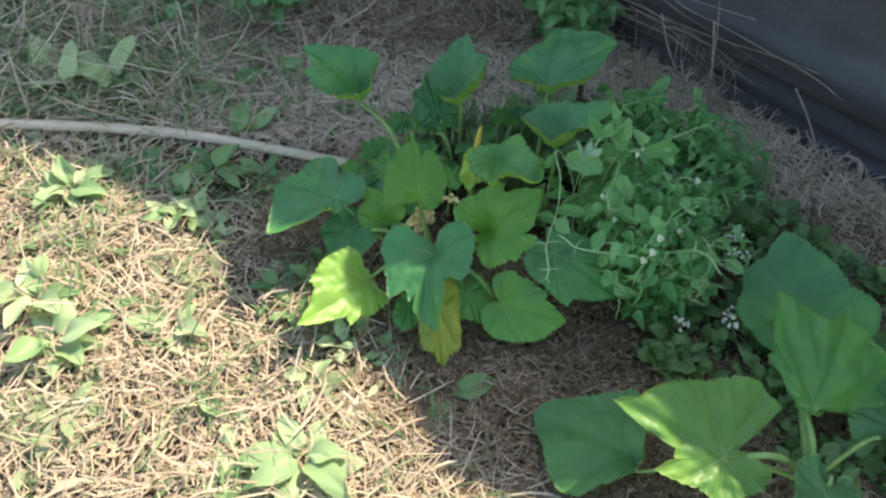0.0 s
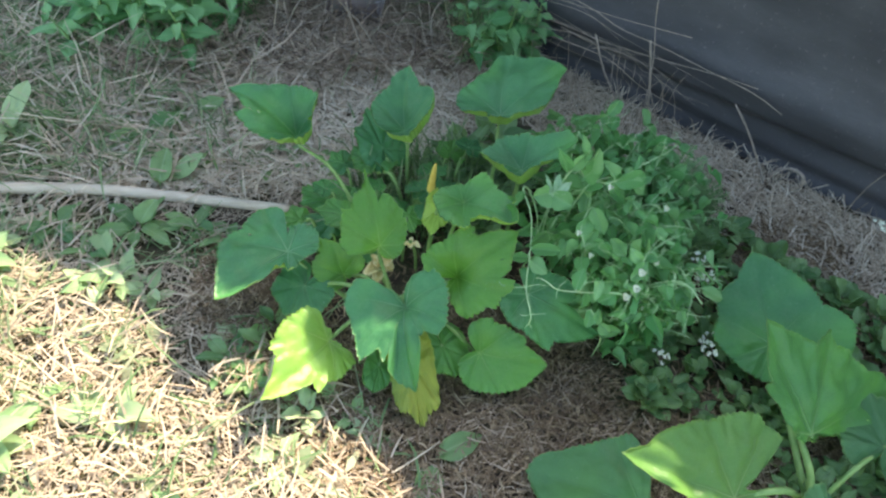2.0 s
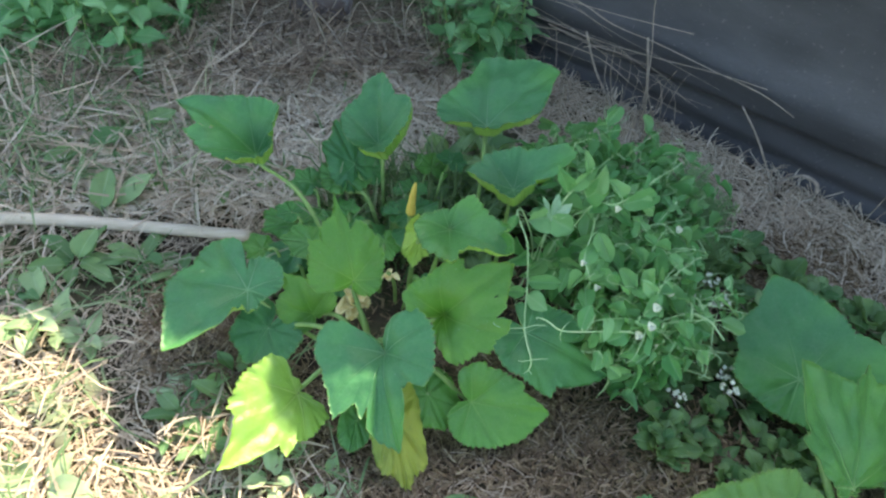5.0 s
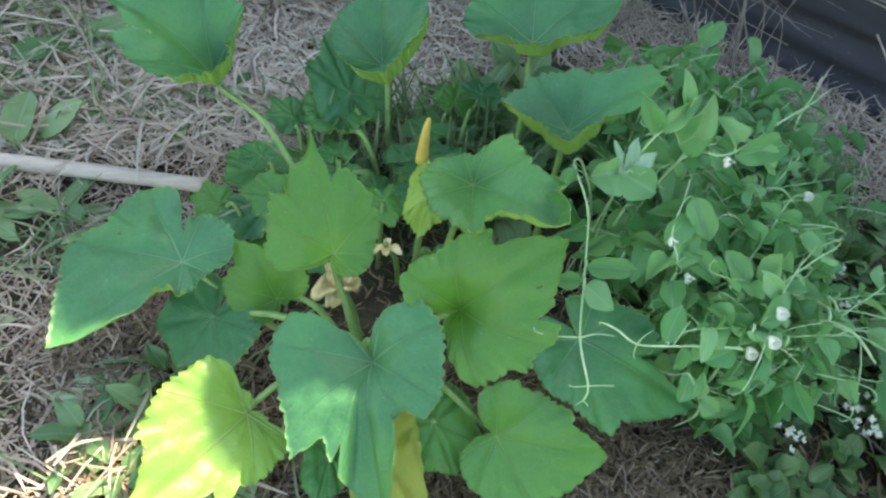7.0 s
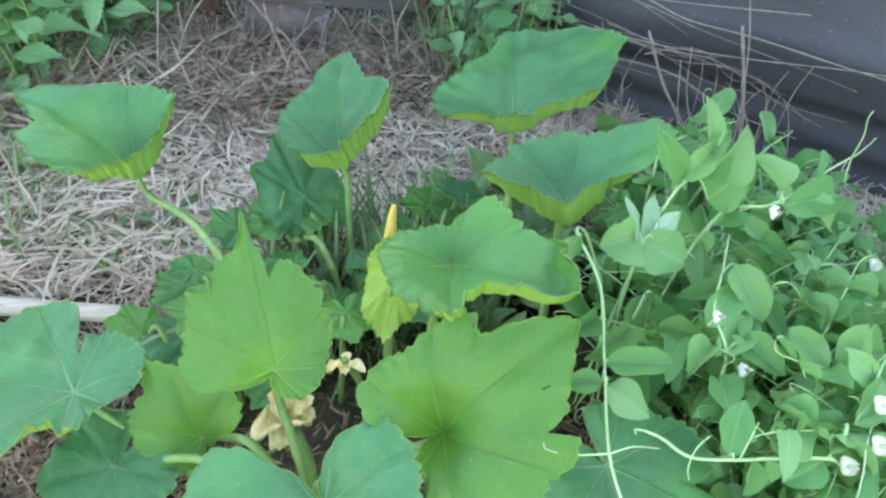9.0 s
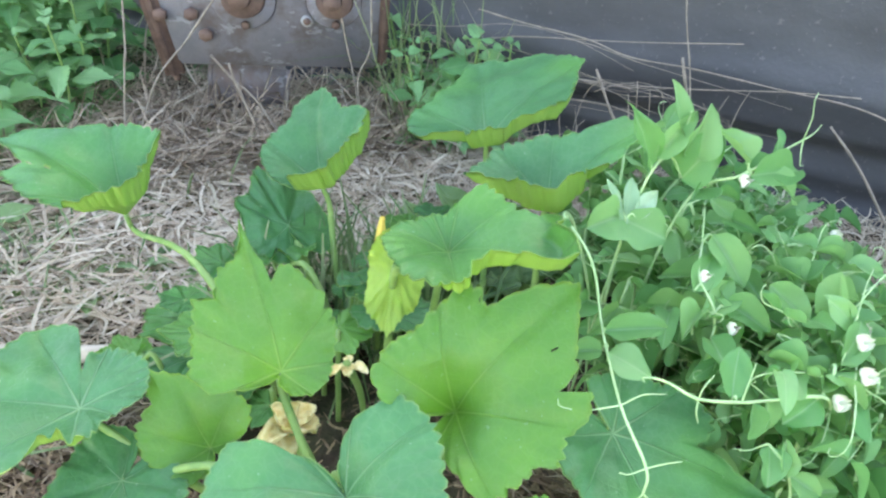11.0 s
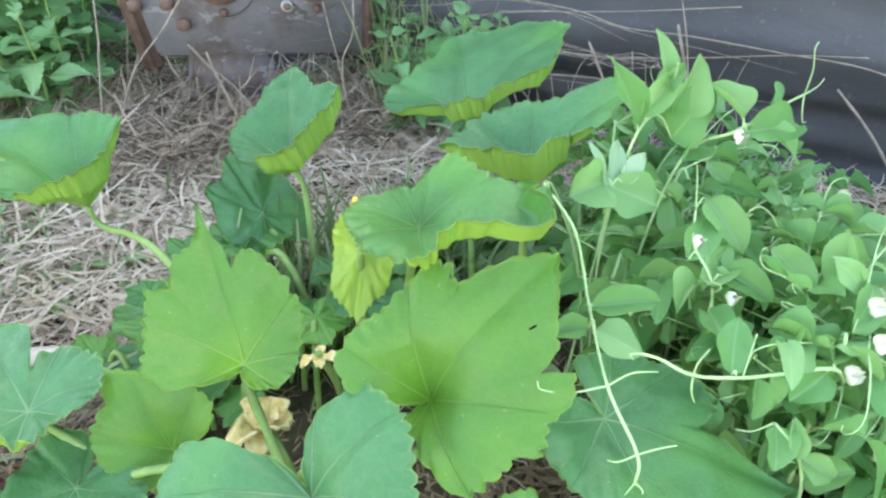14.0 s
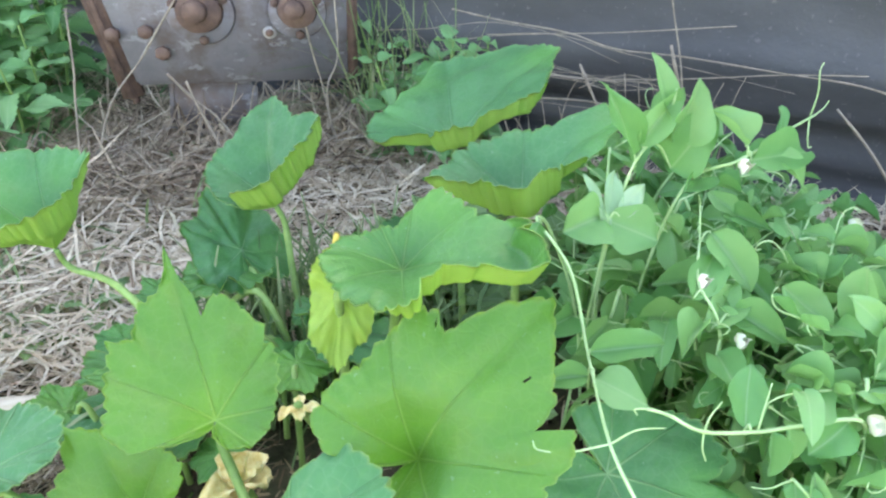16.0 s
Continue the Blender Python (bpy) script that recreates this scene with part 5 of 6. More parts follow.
def nettle(x, y, h, seed, lean=(0, 0), size=1.0, label="tall nettle with toothed green leaves"):
    r = random.Random(seed)
    o = Vector((x, y, gz(x, y)))
    v = holder("nettle", o, label, "nettle", "nettles")
    top = Vector((lean[0] + r.uniform(-0.05, 0.05), lean[1] + r.uniform(-0.05, 0.05), h))
    line = [Vector((0, 0, 0)), top * 0.5 + Vector((0.01, 0.01, 0)), top]
    tube("stem", line, 0.0035, 0.0018, STALK, v, "", 6, 5)
    path = bend(line, 8)
    n = max(4, int(h / 0.042))
    for k in range(n):
        f = 0.2 + 0.8 * k / (n - 1)
        b = path[min(len(path) - 1, int(f * (len(path) - 1)))]
        a = k * math.pi / 2 + r.uniform(-0.3, 0.3)
        for sg in (0, math.pi):
            w = Vector((math.cos(a + sg), math.sin(a + sg), r.uniform(-0.2, 0.35) + (0.4 if f > 0.9 else 0)))
            placed("leaf", r.choice(NETTLE_LEAVES), v, b, w, (0, -0.2, 1), size * r.uniform(0.75, 1.15) * (1.1 - 0.45 * max(0, f - 0.6) / 0.4))
    return v


for i in range(26):
    x, y = -0.82 + 0.52 * rnd.random(), 2.50 + 0.75 * rnd.random()
    nettle(x, y, rnd.uniform(0.28, 0.5), 100 + i, (0, -0.05), 0.9)
for i, (x, y, h) in enumerate(((-0.32, 2.68, 0.30), (-0.40, 2.60, 0.26), (-0.60, 2.45, 0.22), (-0.55, 2.52, 0.30), (-0.72, 2.50, 0.25), (-0.28, 2.80, 0.42), (-0.36, 2.86, 0.5), (-0.45, 2.75, 0.38))):
    nettle(x, y, h, 140 + i, (0, -0.04), 0.88)
for i in range(12):
    nettle(rnd.uniform(-0.80, -0.44), rnd.uniform(2.34, 2.58), rnd.uniform(0.16, 0.32), 180 + i, (0, -0.05), 0.85)
for i, (x, y, h) in enumerate(((0.46, 2.50, 0.22), (0.52, 2.42, 0.18), (0.43, 2.58, 0.3), (0.50, 2.52, 0.12))):
    nettle(x, y, h, 160 + i, (0, -0.03), 0.6, "nettle beside the felt wall and steel plate")


PALE_LEAVES = [oval_mesh("weed_leaf", 0.10, 0.056, f, c, p, 0, PALE_WEED, k, 0.01) for k, (f, c, p) in enumerate(((0.3, 0.35, 1.0), (0.5, 0.15, 1.15), (0.2, 0.6, 0.9), (-0.4, 0.5, 1.0)))]


def weed(x, y, n, long, seed, rise=0.35, label="low broad-leaved weed in the mulch", blades=WEED_LEAVES):
    r = random.Random(seed)
    o = Vector((x, y, gz(x, y)))
    v = holder("weed", o, label, "weed", "weeds")
    for k in range(n):
        a = 2.4 * k + r.uniform(-0.4, 0.4)
        e = rise * r.uniform(0.5, 1.5)
        w = Vector((math.cos(a), math.sin(a), e))
        placed("leaf", r.choice(blades), v, Vector((0.006 * math.cos(a), 0.006 * math.sin(a), 0.004 + 0.004 * k)), w, (0, 0, 1), long / 0.1 * r.uniform(0.75, 1.15))
    return v


# seedlings in the mulch between the lit ground and the leaves
for i, (x, y, n, long) in enumerate(((-0.30, 1.30, 5, 0.06), (-0.22, 1.27, 4, 0.07), (-0.26, 1.21, 5, 0.05), (-0.19, 1.18, 4, 0.06), (-0.33, 1.22, 4, 0.055), (-0.16, 1.29, 3, 0.05), (-0.12, 1.13, 4, 0.05), (-0.05, 1.08, 5, 0.045))):
    weed(x, y, n, long, 520 + i, 0.5, "soft green seedling in brown mulch", PALE_LEAVES if i % 3 == 0 else WEED_LEAVES)
WEEDS = [(-0.92, 2.03, 3, 0.13, 1.3), (-1.09, 2.04, 3, 0.14, 1.2), (-0.51, 1.84, 1, 0.11, 1.2), (-0.62, 1.48, 5, 0.06, 0.8), (-0.55, 1.49, 5, 0.055, 0.7), (-0.50, 1.45, 6, 0.055, 0.6),
         (-0.90, 1.56, 9, 0.09, 0.7), (-0.87, 1.20, 8, 0.10, 0.6), (-0.78, 1.08, 9, 0.10, 0.6), (-0.54, 1.13, 6, 0.09, 0.6), (-0.20, 0.81, 9, 0.10, 0.6), (-0.15, 1.10, 7, 0.045, 0.7),
         (-0.03, 1.04, 5, 0.035, 0.8), (-0.49, 2.39, 7, 0.08, 0.6), (-0.58, 2.06, 5, 0.08, 0.4), (-0.17, 1.96, 6, 0.06, 0.4)]
for i, (x, y, n, long, rise) in enumerate(WEEDS):
    if i <= 12:
        weed(x, y, n, long, 200 + i, rise, "pale green broad-leaved weed in cut grass", PALE_LEAVES)
    else:
        weed(x, y, n, long, 200 + i, rise)
for i, (x, y, n, long, rise) in enumerate([(-0.21, 1.33, 7, 0.06, 0.4), (-0.31, 1.25, 7, 0.06, 0.4), (-0.26, 1.18, 6, 0.05, 0.4), (-0.40, 1.65, 6, 0.07, 0.5), (-0.54, 1.66, 6, 0.08, 0.5), (-0.74, 1.68, 6, 0.07, 0.5), (-0.33, 1.60, 6, 0.06, 0.5), (-0.10, 1.87, 6, 0.05, 0.4), (-0.64, 1.58, 6, 0.06, 0.5)]):
    weed(x, y, n, long, 230 + i, rise, "leafy weed in shade beside the pole")
pair = holder("weed", (0.10, 0.97, gz(0.10, 0.97)), "dock seedling with two oval leaves on straw", "weed", "weeds")
placed("leaf", WEED_LEAVES[0], pair, (0, 0.0, 0.02), (0.9, 0.35, 0.25), (0, 0, 1), 1.1)
placed("leaf", WEED_LEAVES[2], pair, (0, 0, 0.015), (-0.25, -0.75, 0.2), (0, 0, 1), 1.15)
for i in range(210):
    x, y = rnd.uniform(0.55, 1.45), rnd.uniform(0.72, 1.55)
    if x + y < 1.62 or (x < 0.66 and y > 1.2) or 0.722 * x + 0.692 * y > 1.80:
        continue
    weed(x, y, rnd.randint(6, 10), rnd.uniform(0.028, 0.055), 1300 + i, rnd.uniform(0.6, 1.5), "low leafy weed in the bed beside the pea vines", ROUND_LEAVES if i % 3 else WEED_LEAVES)
for i in range(34):
    x, y = rnd.uniform(-1.5, -0.1), rnd.uniform(0.5, 1.5)
    if x * 0.72 + y * 0.69 > 0.6:
        continue
    weed(x, y, rnd.randint(3, 7), rnd.uniform(0.03, 0.07), 360 + i, rnd.uniform(0.2, 0.6), "small weed in cut grass, coloured pale as if sunlit", PALE_LEAVES)
for i in range(56):
    x, y = rnd.uniform(-1.5, -0.22), rnd.uniform(1.82, 2.6)
    weed(x, y, rnd.randint(3, 6), rnd.uniform(0.04, 0.07), 400 + i, rnd.uniform(0.3, 0.8), "small weed in shaded grass")


def lone_leaf(x, y, z, way, long, wide, mat, label):
    """A single broad leaf on a short stalk."""
    v = holder("weed", (x, y, gz(x, y)), label, "weed", "weeds")
    z -= gz(x, y)
    tube("stem", [(0, 0.01, -0.004), (0, 0.004, z * 0.6), (0, 0, z)], 0.0022, 0.0016, STALK, v, "", 6, 4)
    placed("leaf", oval_mesh("weed_leaf", long, wide, 0.35, 0.22, 0.85, 0, mat, int(100 * (x + y))), v, (0, 0, z), way, (-0.1, -0.5, 0.9))


for x, y, z, way, long, wide, mat in ((-0.885, 2.005, 0.06, (0.25, 0.65, 0.75), 0.13, 0.062, PALE_WEED), (-0.90, 2.0, 0.06, (-0.35, -0.3, 0.35), 0.09, 0.06, PALE_WEED), (-0.845, 2.05, 0.04, (0.9, 0.25, 0.2), 0.075, 0.045, WEED), (-0.85, 2.04, 0.04, (0.25, -0.9, 0.1), 0.09, 0.045, WEED),
                                   (-0.50, 1.80, 0.03, (0.1, 0.8, 0.45), 0.11, 0.062, WEED), (-0.545, 2.03, 0.04, (0.9, 0.15, 0.25), 0.10, 0.045, WEED), (-0.58, 2.02, 0.03, (-0.6, -0.5, 0.2), 0.08, 0.04, WEED), (-0.42, 2.10, 0.04, (0.8, 0.2, 0.3), 0.08, 0.045, WEED),
                                   (-1.02, 1.97, 0.05, (-0.1, 0.8, 0.6), 0.14, 0.06, PALE_WEED), (-0.62, 1.63, 0.03, (0.2, -0.8, 0.3), 0.085, 0.05, PALE_WEED), (-0.53, 1.65, 0.04, (0.4, 0.6, 0.5), 0.07, 0.05, WEED), (-0.56, 1.64, 0.03, (-0.8, -0.2, 0.3), 0.07, 0.04, WEED)):
    lone_leaf(x, y, z, way, long, wide, mat, "broad pale weed leaf in the grass by the pole" if mat is PALE_WEED else "broad green weed leaf in the grass by the pole")


def frond_mesh(seed):
    """A feathery leaf: a thin rib with rows of narrow, forked leaflets."""
    r = random.Random(seed)
    verts, faces = [], []
    for k in range(30):
        f = 0.15 + 0.85 * k / 29
        at = Vector((0, f, 0.10 * f - 0.28 * f * f))
        long = 0.26 * math.sin(math.pi * (0.18 + 0.72 * f)) * r.uniform(0.7, 1.2)
        for turn in (0.0, 0.45):
            d = Vector(((1 if k % 2 else -1), 0.55 + turn, r.uniform(-0.3, 0.5))).normalized() * long * (1 - turn * 0.5)
            n = Vector((-d.y, d.x, 0)).normalized() * 0.016
            o = len(verts)
            verts += [at, at + d * 0.5 + n, at + d, at + d * 0.5 - n]
            faces.append((o, o + 1, o + 2, o + 3))
    o = len(verts)
    rib = [Vector((0, j / 6, 0.10 * j / 6 - 0.28 * (j / 6) ** 2)) for j in range(7)]
    vv, ff = tube_data(rib, 0.012, 0.005, 4)
    verts += list(vv)
    faces += [tuple(i + o for i in q) for q in ff]
    me = pydata("frond", verts, faces)
    me.materials.append(FEATHER)
    return me


FRONDS = [frond_mesh(k) for k in range(3)]
for i in range(26):
    x, y = rnd.uniform(0.72, 0.91), rnd.uniform(1.50, 1.76)
    v = holder("weed", (x, y, gz(x, y)), "feathery dark green weed between vines and straw", "weed", "weeds")
    for k in range(9):
        a = 2.4 * k + rnd.uniform(-0.3, 0.3)
        placed("frond", FRONDS[k % 3], v, (0, 0, 0.0), (math.cos(a), math.sin(a), rnd.uniform(0.7, 2.4)), (0, 0, 1), rnd.uniform(0.08, 0.15))


for i in range(30):
    x, y = rnd.uniform(0.20, 0.62), rnd.uniform(1.50, 1.96)
    if 0.722 * x + 0.692 * y > 1.80:
        continue
    weed(x, y, rnd.randint(6, 9), rnd.uniform(0.06, 0.10), 560 + i, rnd.uniform(0.8, 1.6), "leafy dark weed between squash and pea vines")


def cress(points, heads, seed):
    o = Vector(points[0])
    v = holder("cress", o, "wiry weed with clusters of tiny white flowers", "wildflower", "white wildflowers")
    tube("stem", [Vector(q) - o for q in points], 0.0018, 0.001, DRY, v, "", 5, 5)
    r = random.Random(seed)
    for h in heads:
        top = Vector(h) - o
        for k in range(8):
            a = k * 2.4 + r.uniform(-0.4, 0.4)
            q = top + Vector((math.cos(a), math.sin(a), 0)) * r.uniform(0.004, 0.020) + Vector((0, 0, r.uniform(-0.006, 0.012)))
            tube("flower_stalk", [top - Vector((0, 0, 0.022)), (top + q) / 2 - Vector((0, 0, 0.008)), q], 0.0006, 0.0005, DRY, v, "", 4, 3)
            placed("flower", CRESS_FLOWER, v, q, (r.uniform(-1, 1), r.uniform(-1, 1), 0.2), (r.uniform(-0.7, 0.7), -0.5, 1), r.uniform(0.45, 0.75))


cress([(0.95, 1.30, 0.0), (0.90, 1.38, 0.04), (0.83, 1.42, 0.07)], [(0.83, 1.42, 0.075), (0.845, 1.37, 0.06)], 1)
cress([(0.92, 1.10, 0.0), (0.87, 1.15, 0.05), (0.82, 1.18, 0.07)], [(0.82, 1.18, 0.075), (0.85, 1.17, 0.07)], 2)
cress([(0.80, 1.24, 0.0), (0.75, 1.27, 0.04), (0.715, 1.26, 0.06)], [(0.715, 1.26, 0.065)], 3)
cress([(0.72, 1.24, 0.0), (0.68, 1.26, 0.07), (0.64, 1.272, 0.12)], [(0.637, 1.274, 0.12)], 6)
cress([(0.78, 1.30, 0.0), (0.76, 1.33, 0.06), (0.75, 1.35, 0.10)], [(0.751, 1.351, 0.10)], 7)
cress([(0.80, 1.10, 0.0), (0.77, 1.13, 0.05), (0.75, 1.142, 0.08)], [(0.749, 1.142, 0.08)], 8)
cress([(1.36, 1.60, 0.0), (1.38, 1.60, 0.12), (1.40, 1.58, 0.22), (1.39, 1.57, 0.32)], [(1.40, 1.58, 0.22), (1.39, 1.57, 0.325), (1.385, 1.57, 0.30)], 4)
cress([(1.25, 1.35, 0.0), (1.28, 1.40, 0.1), (1.30, 1.42, 0.16)], [(1.30, 1.42, 0.165)], 5)


for k, (x, y, z) in enumerate(((0.735, 1.40, 0.10), (0.70, 1.30, 0.07), (0.66, 1.22, 0.09), (0.77, 1.19, 0.05), (0.64, 1.14, 0.07), (0.80, 1.34, 0.09))):
    cress([(x + 0.05, y + 0.02, 0.0), (x + 0.03, y + 0.01, z * 0.6), (x, y, z)], [(x, y, z + 0.004)], 20 + k)


# ---- squash flowers ----
def limp_petal(flower, at, way, long, wide, sag, seed):
    """One withered petal: a thin crinkled sheet, rolled in along its sides, that sags towards its torn tip."""
    y = Vector(way).normalized()
    x = y.cross(Vector((0, 0, 1))).normalized()
    z = x.cross(y)
    nl, nw = 16, 12
    top, uvs, faces = [], [], []
    for j in range(nl + 1):
        f = j / nl
        for i in range(nw + 1):
            u = i / nw * 2 - 1
            half = wide * (0.30 + 0.95 * f ** 0.8 - 0.55 * f ** 5) * (1 + 0.12 * math.sin(9 * f + seed))
            crinkle = noise.noise(Vector((u * 2.2, f * 4.0, seed * 3.1))) + 0.5 * noise.noise(Vector((u * 6.0, f * 9.0, seed * 1.7)))
            reach = f * (1 - 0.12 * u * u + 0.10 * noise.noise(Vector((u * 3, seed, 1))) * f)
            p = Vector(at) + x * (half * math.sin(u * 1.35)) + y * (long * reach) + z * (half * 0.75 * (1 - math.cos(u * 1.6)) + 0.010 * crinkle * f ** 0.5 * wide / 0.02)
            p.z -= sag * f ** 2.4
            top.append(p)
            uvs.append((u, f))
    w, m = nw + 1, len(top)
    verts = top + [p - z * 0.0008 for p in top]
    for j in range(nl):
        for i in range(nw):
            q = (j * w + i, j * w + i + 1, (j + 1) * w + i + 1, (j + 1) * w + i)
            faces += [q[::-1], tuple(k + m for k in q)]
    rim = [i for i in range(w)] + [j * w + nw for j in range(1, nl + 1)] + [nl * w + i for i in range(nw - 1, -1, -1)] + [j * w for j in range(nl - 1, 0, -1)]
    faces += [(a, b, b + m, a + m) for a, b in zip(rim, rim[1:] + rim[:1])]
    link("petal", pydata("petal", verts, faces, uvs + uvs), flower, (WITHER,))


def build_flowers():
    f = holder("squash_flower", (0.033, 1.425, 0.072), "withered cream squash flower crumpled between leaf stalks", "flower", "squash flowers")
    for k, (ax, long, wide, sag) in enumerate((((-0.80, -0.40, 0.70), 0.056, 0.018, 0.030), ((-0.30, -0.85, 0.60), 0.040, 0.018, 0.026), ((0.62, -0.40, 0.80), 0.050, 0.020, 0.016), ((0.70, 0.20, 0.80), 0.048, 0.018, 0.010), ((-0.30, 0.30, 0.90), 0.050, 0.019, 0.012))):
        limp_petal(f, (0, 0, 0.014), ax, long, wide, sag, 3 + k)
    tube("stalk", [(0.03, -0.06, -0.07), (0.02, -0.03, -0.02), (0, 0, 0.02)], 0.006, 0.009, STALK, f, "", 8)
    b = holder("squash_flower", (0.168, 1.582, 0.165), "closed yellow squash bud standing upright", "flower", "squash flowers")
    v, fc = tube_data(bend([(0, 0.0, 0.02), (0, 0, 0.05), (0.002, 0, 0.085), (0.004, 0, 0.105)], 4), 0.011, 0.003, 10, 0.3)
    link("bud", pydata("bud", v, fc), b, (YELLOW,))
    tube("stalk", [(0.0, 0.02, -0.16), (0, 0.01, -0.06), (0, 0, 0.025)], 0.004, 0.006, STALK, b, "", 8)
    w = holder("squash_flower", (0.10, 1.43, 0.16), "withered orange squash flower low in the plant", "flower", "squash flowers")
    for k, (ax, long, wide, sag) in enumerate((((-0.9, -0.3, 0.2), 0.022, 0.007, 0.006), ((0.8, -0.5, 0.2), 0.026, 0.007, 0.006), ((0.0, -0.9, 0.3), 0.014, 0.008, 0.008), ((0.3, 0.4, 0.5), 0.016, 0.006, 0.004))):
        limp_petal(w, (0, 0, 0.008), ax, long, wide, sag, 13 + k)
    tube("stalk", [(0.03, 0.05, -0.15), (0.02, 0.03, -0.06), (0, 0, 0.012)], 0.0035, 0.005, STALK, w, "", 8)


build_flowers()


# ---- dry stalks along the wall ----
def dry(points, r0=0.003, r1=0.0012, label="brittle grey dry weed stalk at the felt wall"):
    s = tube("dry_stalk", points, r0, r1, DRY, None, "", 5, 5, 0.5)
    return tagged(s, label, "dry stalk", "dry stalks")


dry([(1.19, 1.735, 0.0), (1.165, 1.757, 0.051), (1.112, 1.808, 0.148), (1.064, 1.857, 0.216)], 0.0034, 0.0024)
dry([(0.91, 2.0, 0.0), (0.903, 2.006, 0.033), (0.884, 2.025, 0.159), (0.856, 2.055, 0.292)], 0.0035, 0.003)
dry([(0.94, 1.968, 0.0), (0.931, 1.977, 0.035), (0.886, 2.023, 0.148)], 0.0032, 0.002)
dry([(0.85, 2.06, 0.0), (0.834, 2.078, 0.046), (0.779, 2.135, 0.135), (0.74, 2.176, 0.235)], 0.004, 0.003)
dry([(0.89, 2.02, 0.0), (0.886, 2.025, 0.12), (0.871, 2.039, 0.257), (0.846, 2.065, 0.406), (0.84, 2.07, 0.6)], 0.002, 0.001)
dry([(0.86, 2.05, 0.0), (0.815, 2.10, 0.12), (0.80, 2.11, 0.23)], 0.002, 0.0012)
dry([(0.82, 2.08, 0.0), (0.80, 2.10, 0.1), (0.79, 2.12, 0.2)], 0.002, 0.0012)
dry([(1.215, 1.735, 0.0), (1.199, 1.752, 0.03), (1.205, 1.745, 0.06), (1.227, 1.722, 0.09), (1.253, 1.695, 0.084), (1.259, 1.688, 0.045), (1.25, 1.70, 0.015), (1.225, 1.725, 0.005)], 0.0055, 0.0045, "curled dry root loop beside the felt wall")
dry([(1.215, 1.735, 0.0), (1.22, 1.73, 0.045), (1.235, 1.712, 0.05), (1.245, 1.70, 0.0)], 0.003, 0.002, "curled dry root loop beside the felt wall")
WALL_STEM = "long thin dry stem leaning along the felt wall"
dry([(0.56, 2.42, 0.30), (0.636, 2.347, 0.288), (0.74, 2.24, 0.279), (0.808, 2.168, 0.26), (0.9, 2.074, 0.261), (1.007, 1.962, 0.255), (1.105, 1.86, 0.25), (1.169, 1.79, 0.229)], 0.0018, 0.0014, WALL_STEM)
dry([(0.58, 2.40, 0.24), (0.65, 2.333, 0.26), (0.805, 2.172, 0.29), (0.956, 2.016, 0.326)], 0.0016, 0.0010, WALL_STEM)
dry([(0.50, 2.49, 0.17), (0.574, 2.413, 0.178), (0.68, 2.303, 0.188), (0.789, 2.189, 0.197), (0.906, 2.068, 0.221), (1.021, 1.948, 0.252), (1.11, 1.855, 0.268)], 0.0018, 0.001, WALL_STEM)
dry([(0.662, 2.322, 0.133), (0.798, 2.18, 0.148), (0.889, 2.085, 0.111), (0.988, 1.98, 0.1)], 0.0018, 0.001, WALL_STEM)
for i in range(20):
    s0 = rnd.uniform(-1.65, -1.0)
    s1 = s0 + rnd.uniform(0.15, 0.6)
    z0 = rnd.uniform(0.13, 0.27)
    z1 = max(0.09, z0 + rnd.uniform(-0.07, 0.04))
    lean = rnd.uniform(0.06, 0.12)
    line = []
    for k in range(5):
        f = k / 4
        q = WALL_N * (WALL_AT - lean + 0.02 * f + rnd.uniform(-0.008, 0.008)) + WALL_D * (s0 + (s1 - s0) * f)
        line.append((q.x, q.y, z0 + (z1 - z0) * f + 0.02 * math.sin(f * 3.1) + rnd.uniform(-0.02, 0.02)))
    dry(line, rnd.uniform(0.0006, 0.0012), 0.0004, WALL_STEM)
for i in range(26):
    q = WALL_N * (WALL_AT - rnd.uniform(0.08, 0.2)) + WALL_D * rnd.uniform(-1.25, -0.72)
    h, d, e = rnd.uniform(0.10, 0.27), rnd.uniform(-0.05, 0.05), rnd.uniform(-0.03, 0.03)
    dry([(q.x, q.y, 0.0), (q.x + d * 0.3, q.y + e * 0.6, h * 0.45), (q.x + d * 0.8, q.y + e, h * 0.8), (q.x + d * 1.5, q.y + e * 0.6, h)], rnd.uniform(0.0009, 0.0020), 0.0006, "thin pale dry stalk standing before the felt wall")
for i in range(150):
    x, y = rnd.uniform(-0.35, 0.45), rnd.uniform(2.32, 2.52)
    a = rnd.uniform(0, 6.28)
    h = rnd.uniform(0.01, 0.10)
    k = rnd.uniform(0.05, 0.16)
    dry([(x, y, 0.0), (x + 0.4 * k * math.cos(a), y + 0.3 * k * math.sin(a), h * 0.7), (x + k * math.cos(a), y + 0.6 * k * math.sin(a) - 0.01, h)], 0.0024, 0.0011, "dry grass stem in front of the steel plate")

scatter("grass_tuft", 520, patch(0.0, 0.34, 1.58, 1.86), (0.10, 0.2), (0.003, 0.006), 0.005, GRASS, lambda p, n: np.clip(rng.normal(0.35, 0.2, n), 0, 1), 1.35, "tuft of green grass between squash stalks", "grass")
scatter("pale_straw", 6800, patch(-0.75, 0.62, 1.78, 2.44, lambda x, y: np.clip(1.2 - 3.0 * np.maximum(0, x - 0.12) * (y < 2.1), 0.1, 1)), (0.03, 0.12), (0.0022, 0.0052), 0.034, STRAW, lambda p, n: np.clip(rng.normal(0.92, 0.24, n), 0, 1), 0.0, "pale chopped straw spread before the steel plate", "straw", curly=0.9)
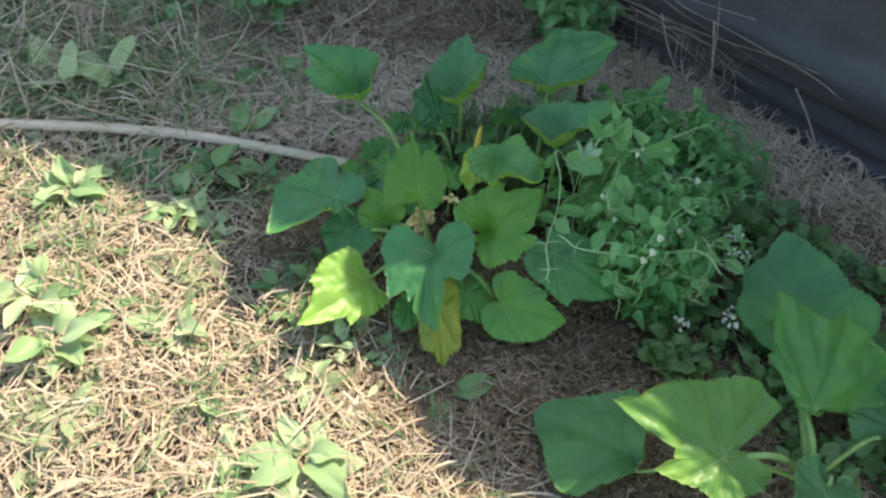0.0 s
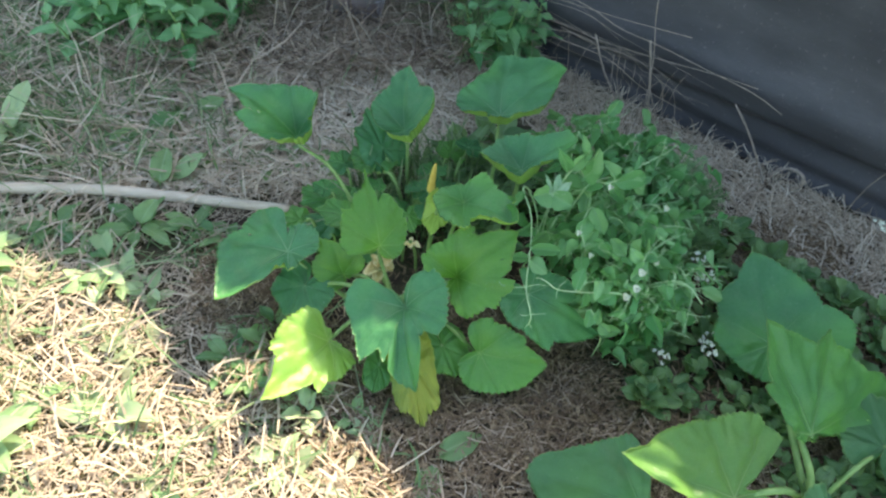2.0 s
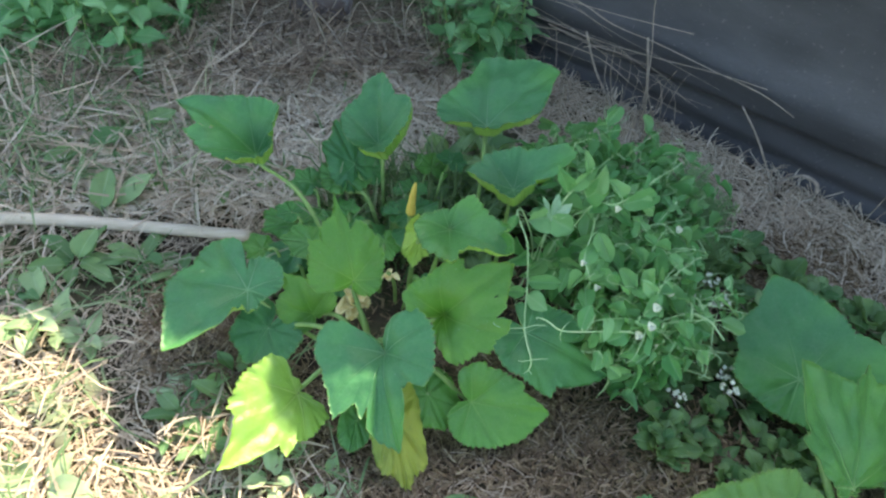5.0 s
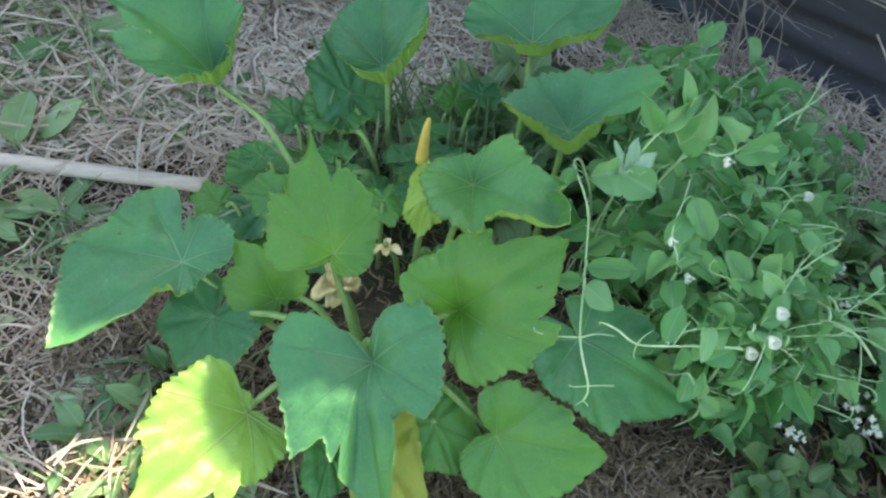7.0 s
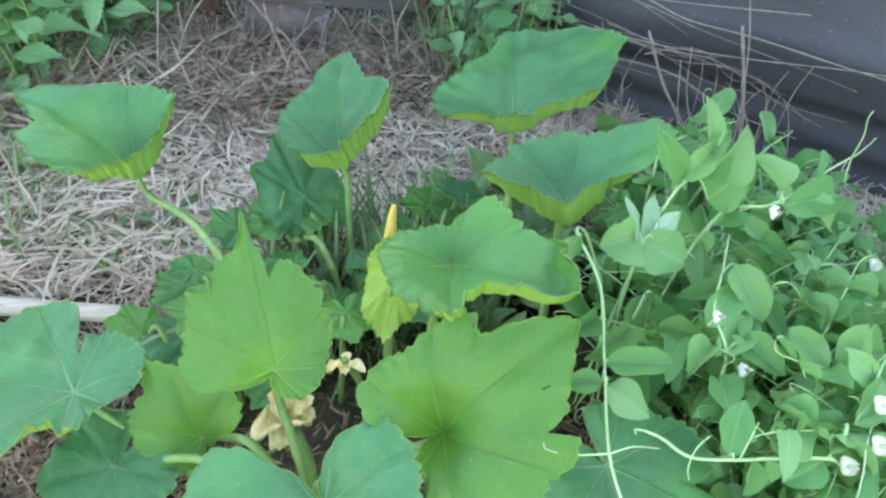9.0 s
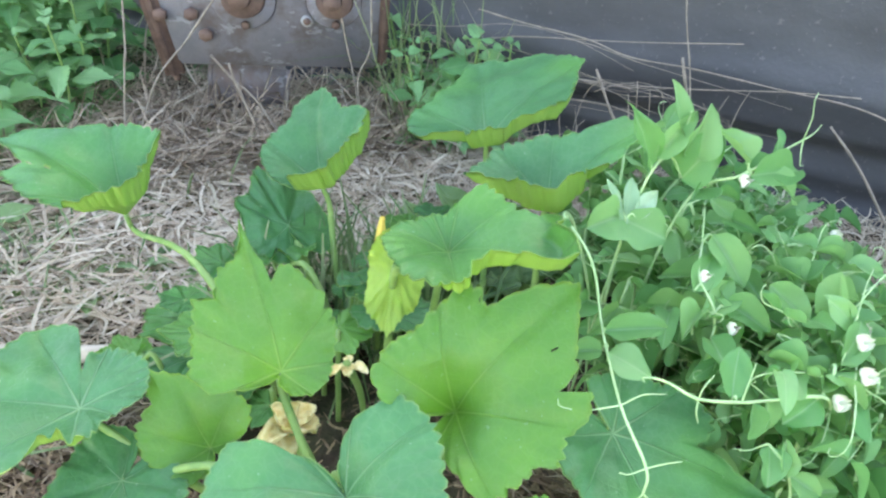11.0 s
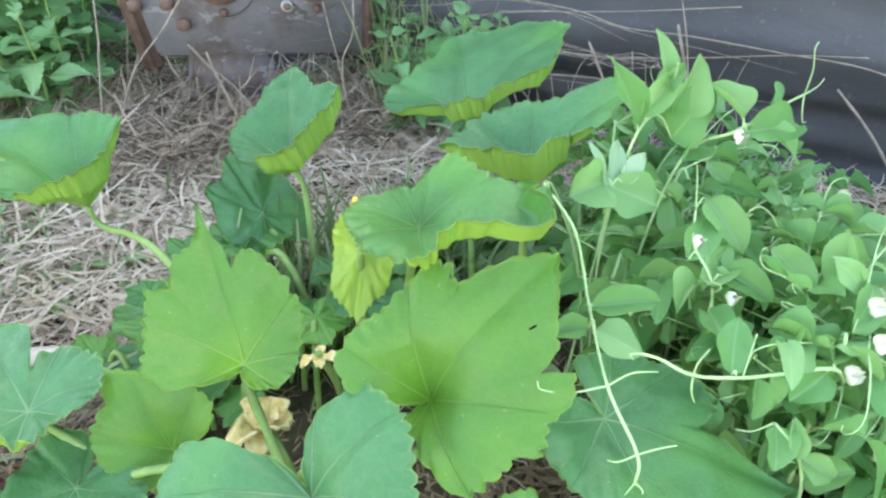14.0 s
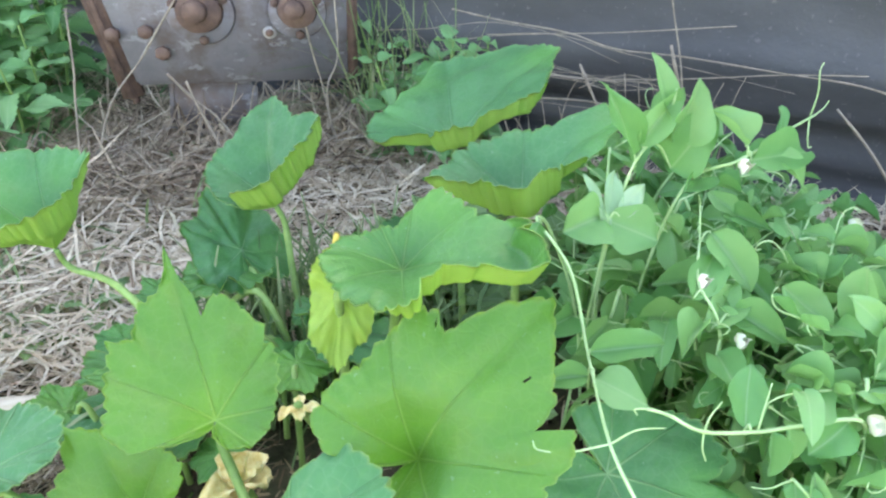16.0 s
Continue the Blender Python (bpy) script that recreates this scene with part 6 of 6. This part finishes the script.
scatter("dry_grass", 6000, patch(-0.7, 0.55, 2.28, 2.7), (0.05, 0.19), (0.0018, 0.0045), 0.06, STRAW, lambda p, n: np.clip(rng.normal(0.34, 0.30, n), 0, 1), 0.2, "tangled dark dry grass in front of the steel plate", "dry grass")
scatter("tall_grass", 120, patch(0.36, 0.62, 2.34, 2.62), (0.25, 0.45), (0.002, 0.004), 0.01, GRASS, lambda p, n: np.clip(rng.normal(0.6, 0.25, n), 0, 1), 1.3, "tall drooping grass in the corner by the felt wall", "grass")
for i in range(9):
    nettle(rnd.uniform(0.40, 0.60), rnd.uniform(2.34, 2.56), rnd.uniform(0.10, 0.28), 480 + i, (0, -0.03), rnd.uniform(0.65, 0.95), "nettle beside the felt wall and steel plate")
for i in range(16):
    x, y = rnd.uniform(-0.25, 0.4), 2.40 + rnd.uniform(-0.06, 0.04)
    h, d = rnd.uniform(0.08, 0.22), rnd.uniform(-0.16, 0.16)
    dry([(x, y, 0.0), (x + d * 0.2, y + 0.01, h * 0.5), (x + d * 0.6, y - 0.01, h * 0.95), (x + d * 1.3, y - 0.03, h * rnd.uniform(0.5, 1.0))], 0.0016, 0.0008, "dry stem leaning before the steel plate")
for i in range(8):
    nettle(rnd.uniform(0.40, 0.60), rnd.uniform(2.32, 2.48), rnd.uniform(0.14, 0.34), 700 + i, (0, -0.04), rnd.uniform(0.7, 1.0), "bright green leafy weed in the corner by the felt wall")
PLATE_STEM = "long pale dry stem before the steel plate"
dry([(0.315, 2.40, 0.36), (0.312, 2.38, 0.26), (0.304, 2.38, 0.217), (0.284, 2.38, 0.175), (0.285, 2.38, 0.107), (0.304, 2.37, 0.033), (0.331, 2.36, 0.004)], 0.002, 0.002, PLATE_STEM)
dry([(0.03, 2.44, 0.37), (-0.02, 2.44, 0.305), (-0.065, 2.44, 0.246), (-0.135, 2.43, 0.166), (-0.19, 2.42, 0.03)], 0.002, 0.0025, PLATE_STEM)
dry([(0.252, 2.44, 0.33), (0.27, 2.44, 0.22), (0.282, 2.44, 0.16), (0.30, 2.42, 0.0)], 0.0025, 0.0025, PLATE_STEM)
dry([(-0.018, 2.4, 0.227), (0.02, 2.4, 0.176), (0.07, 2.39, 0.121), (0.13, 2.37, 0.01)], 0.0025, 0.0025, PLATE_STEM)
dry([(0.015, 2.38, 0.215), (0.028, 2.38, 0.165), (0.058, 2.38, 0.078), (0.075, 2.37, 0.0)], 0.003, 0.003, PLATE_STEM)
dry([(-0.17, 2.41, 0.36), (-0.18, 2.4, 0.246), (-0.186, 2.4, 0.215), (-0.203, 2.4, 0.10), (-0.21, 2.4, 0.0)], 0.002, 0.0025, PLATE_STEM)
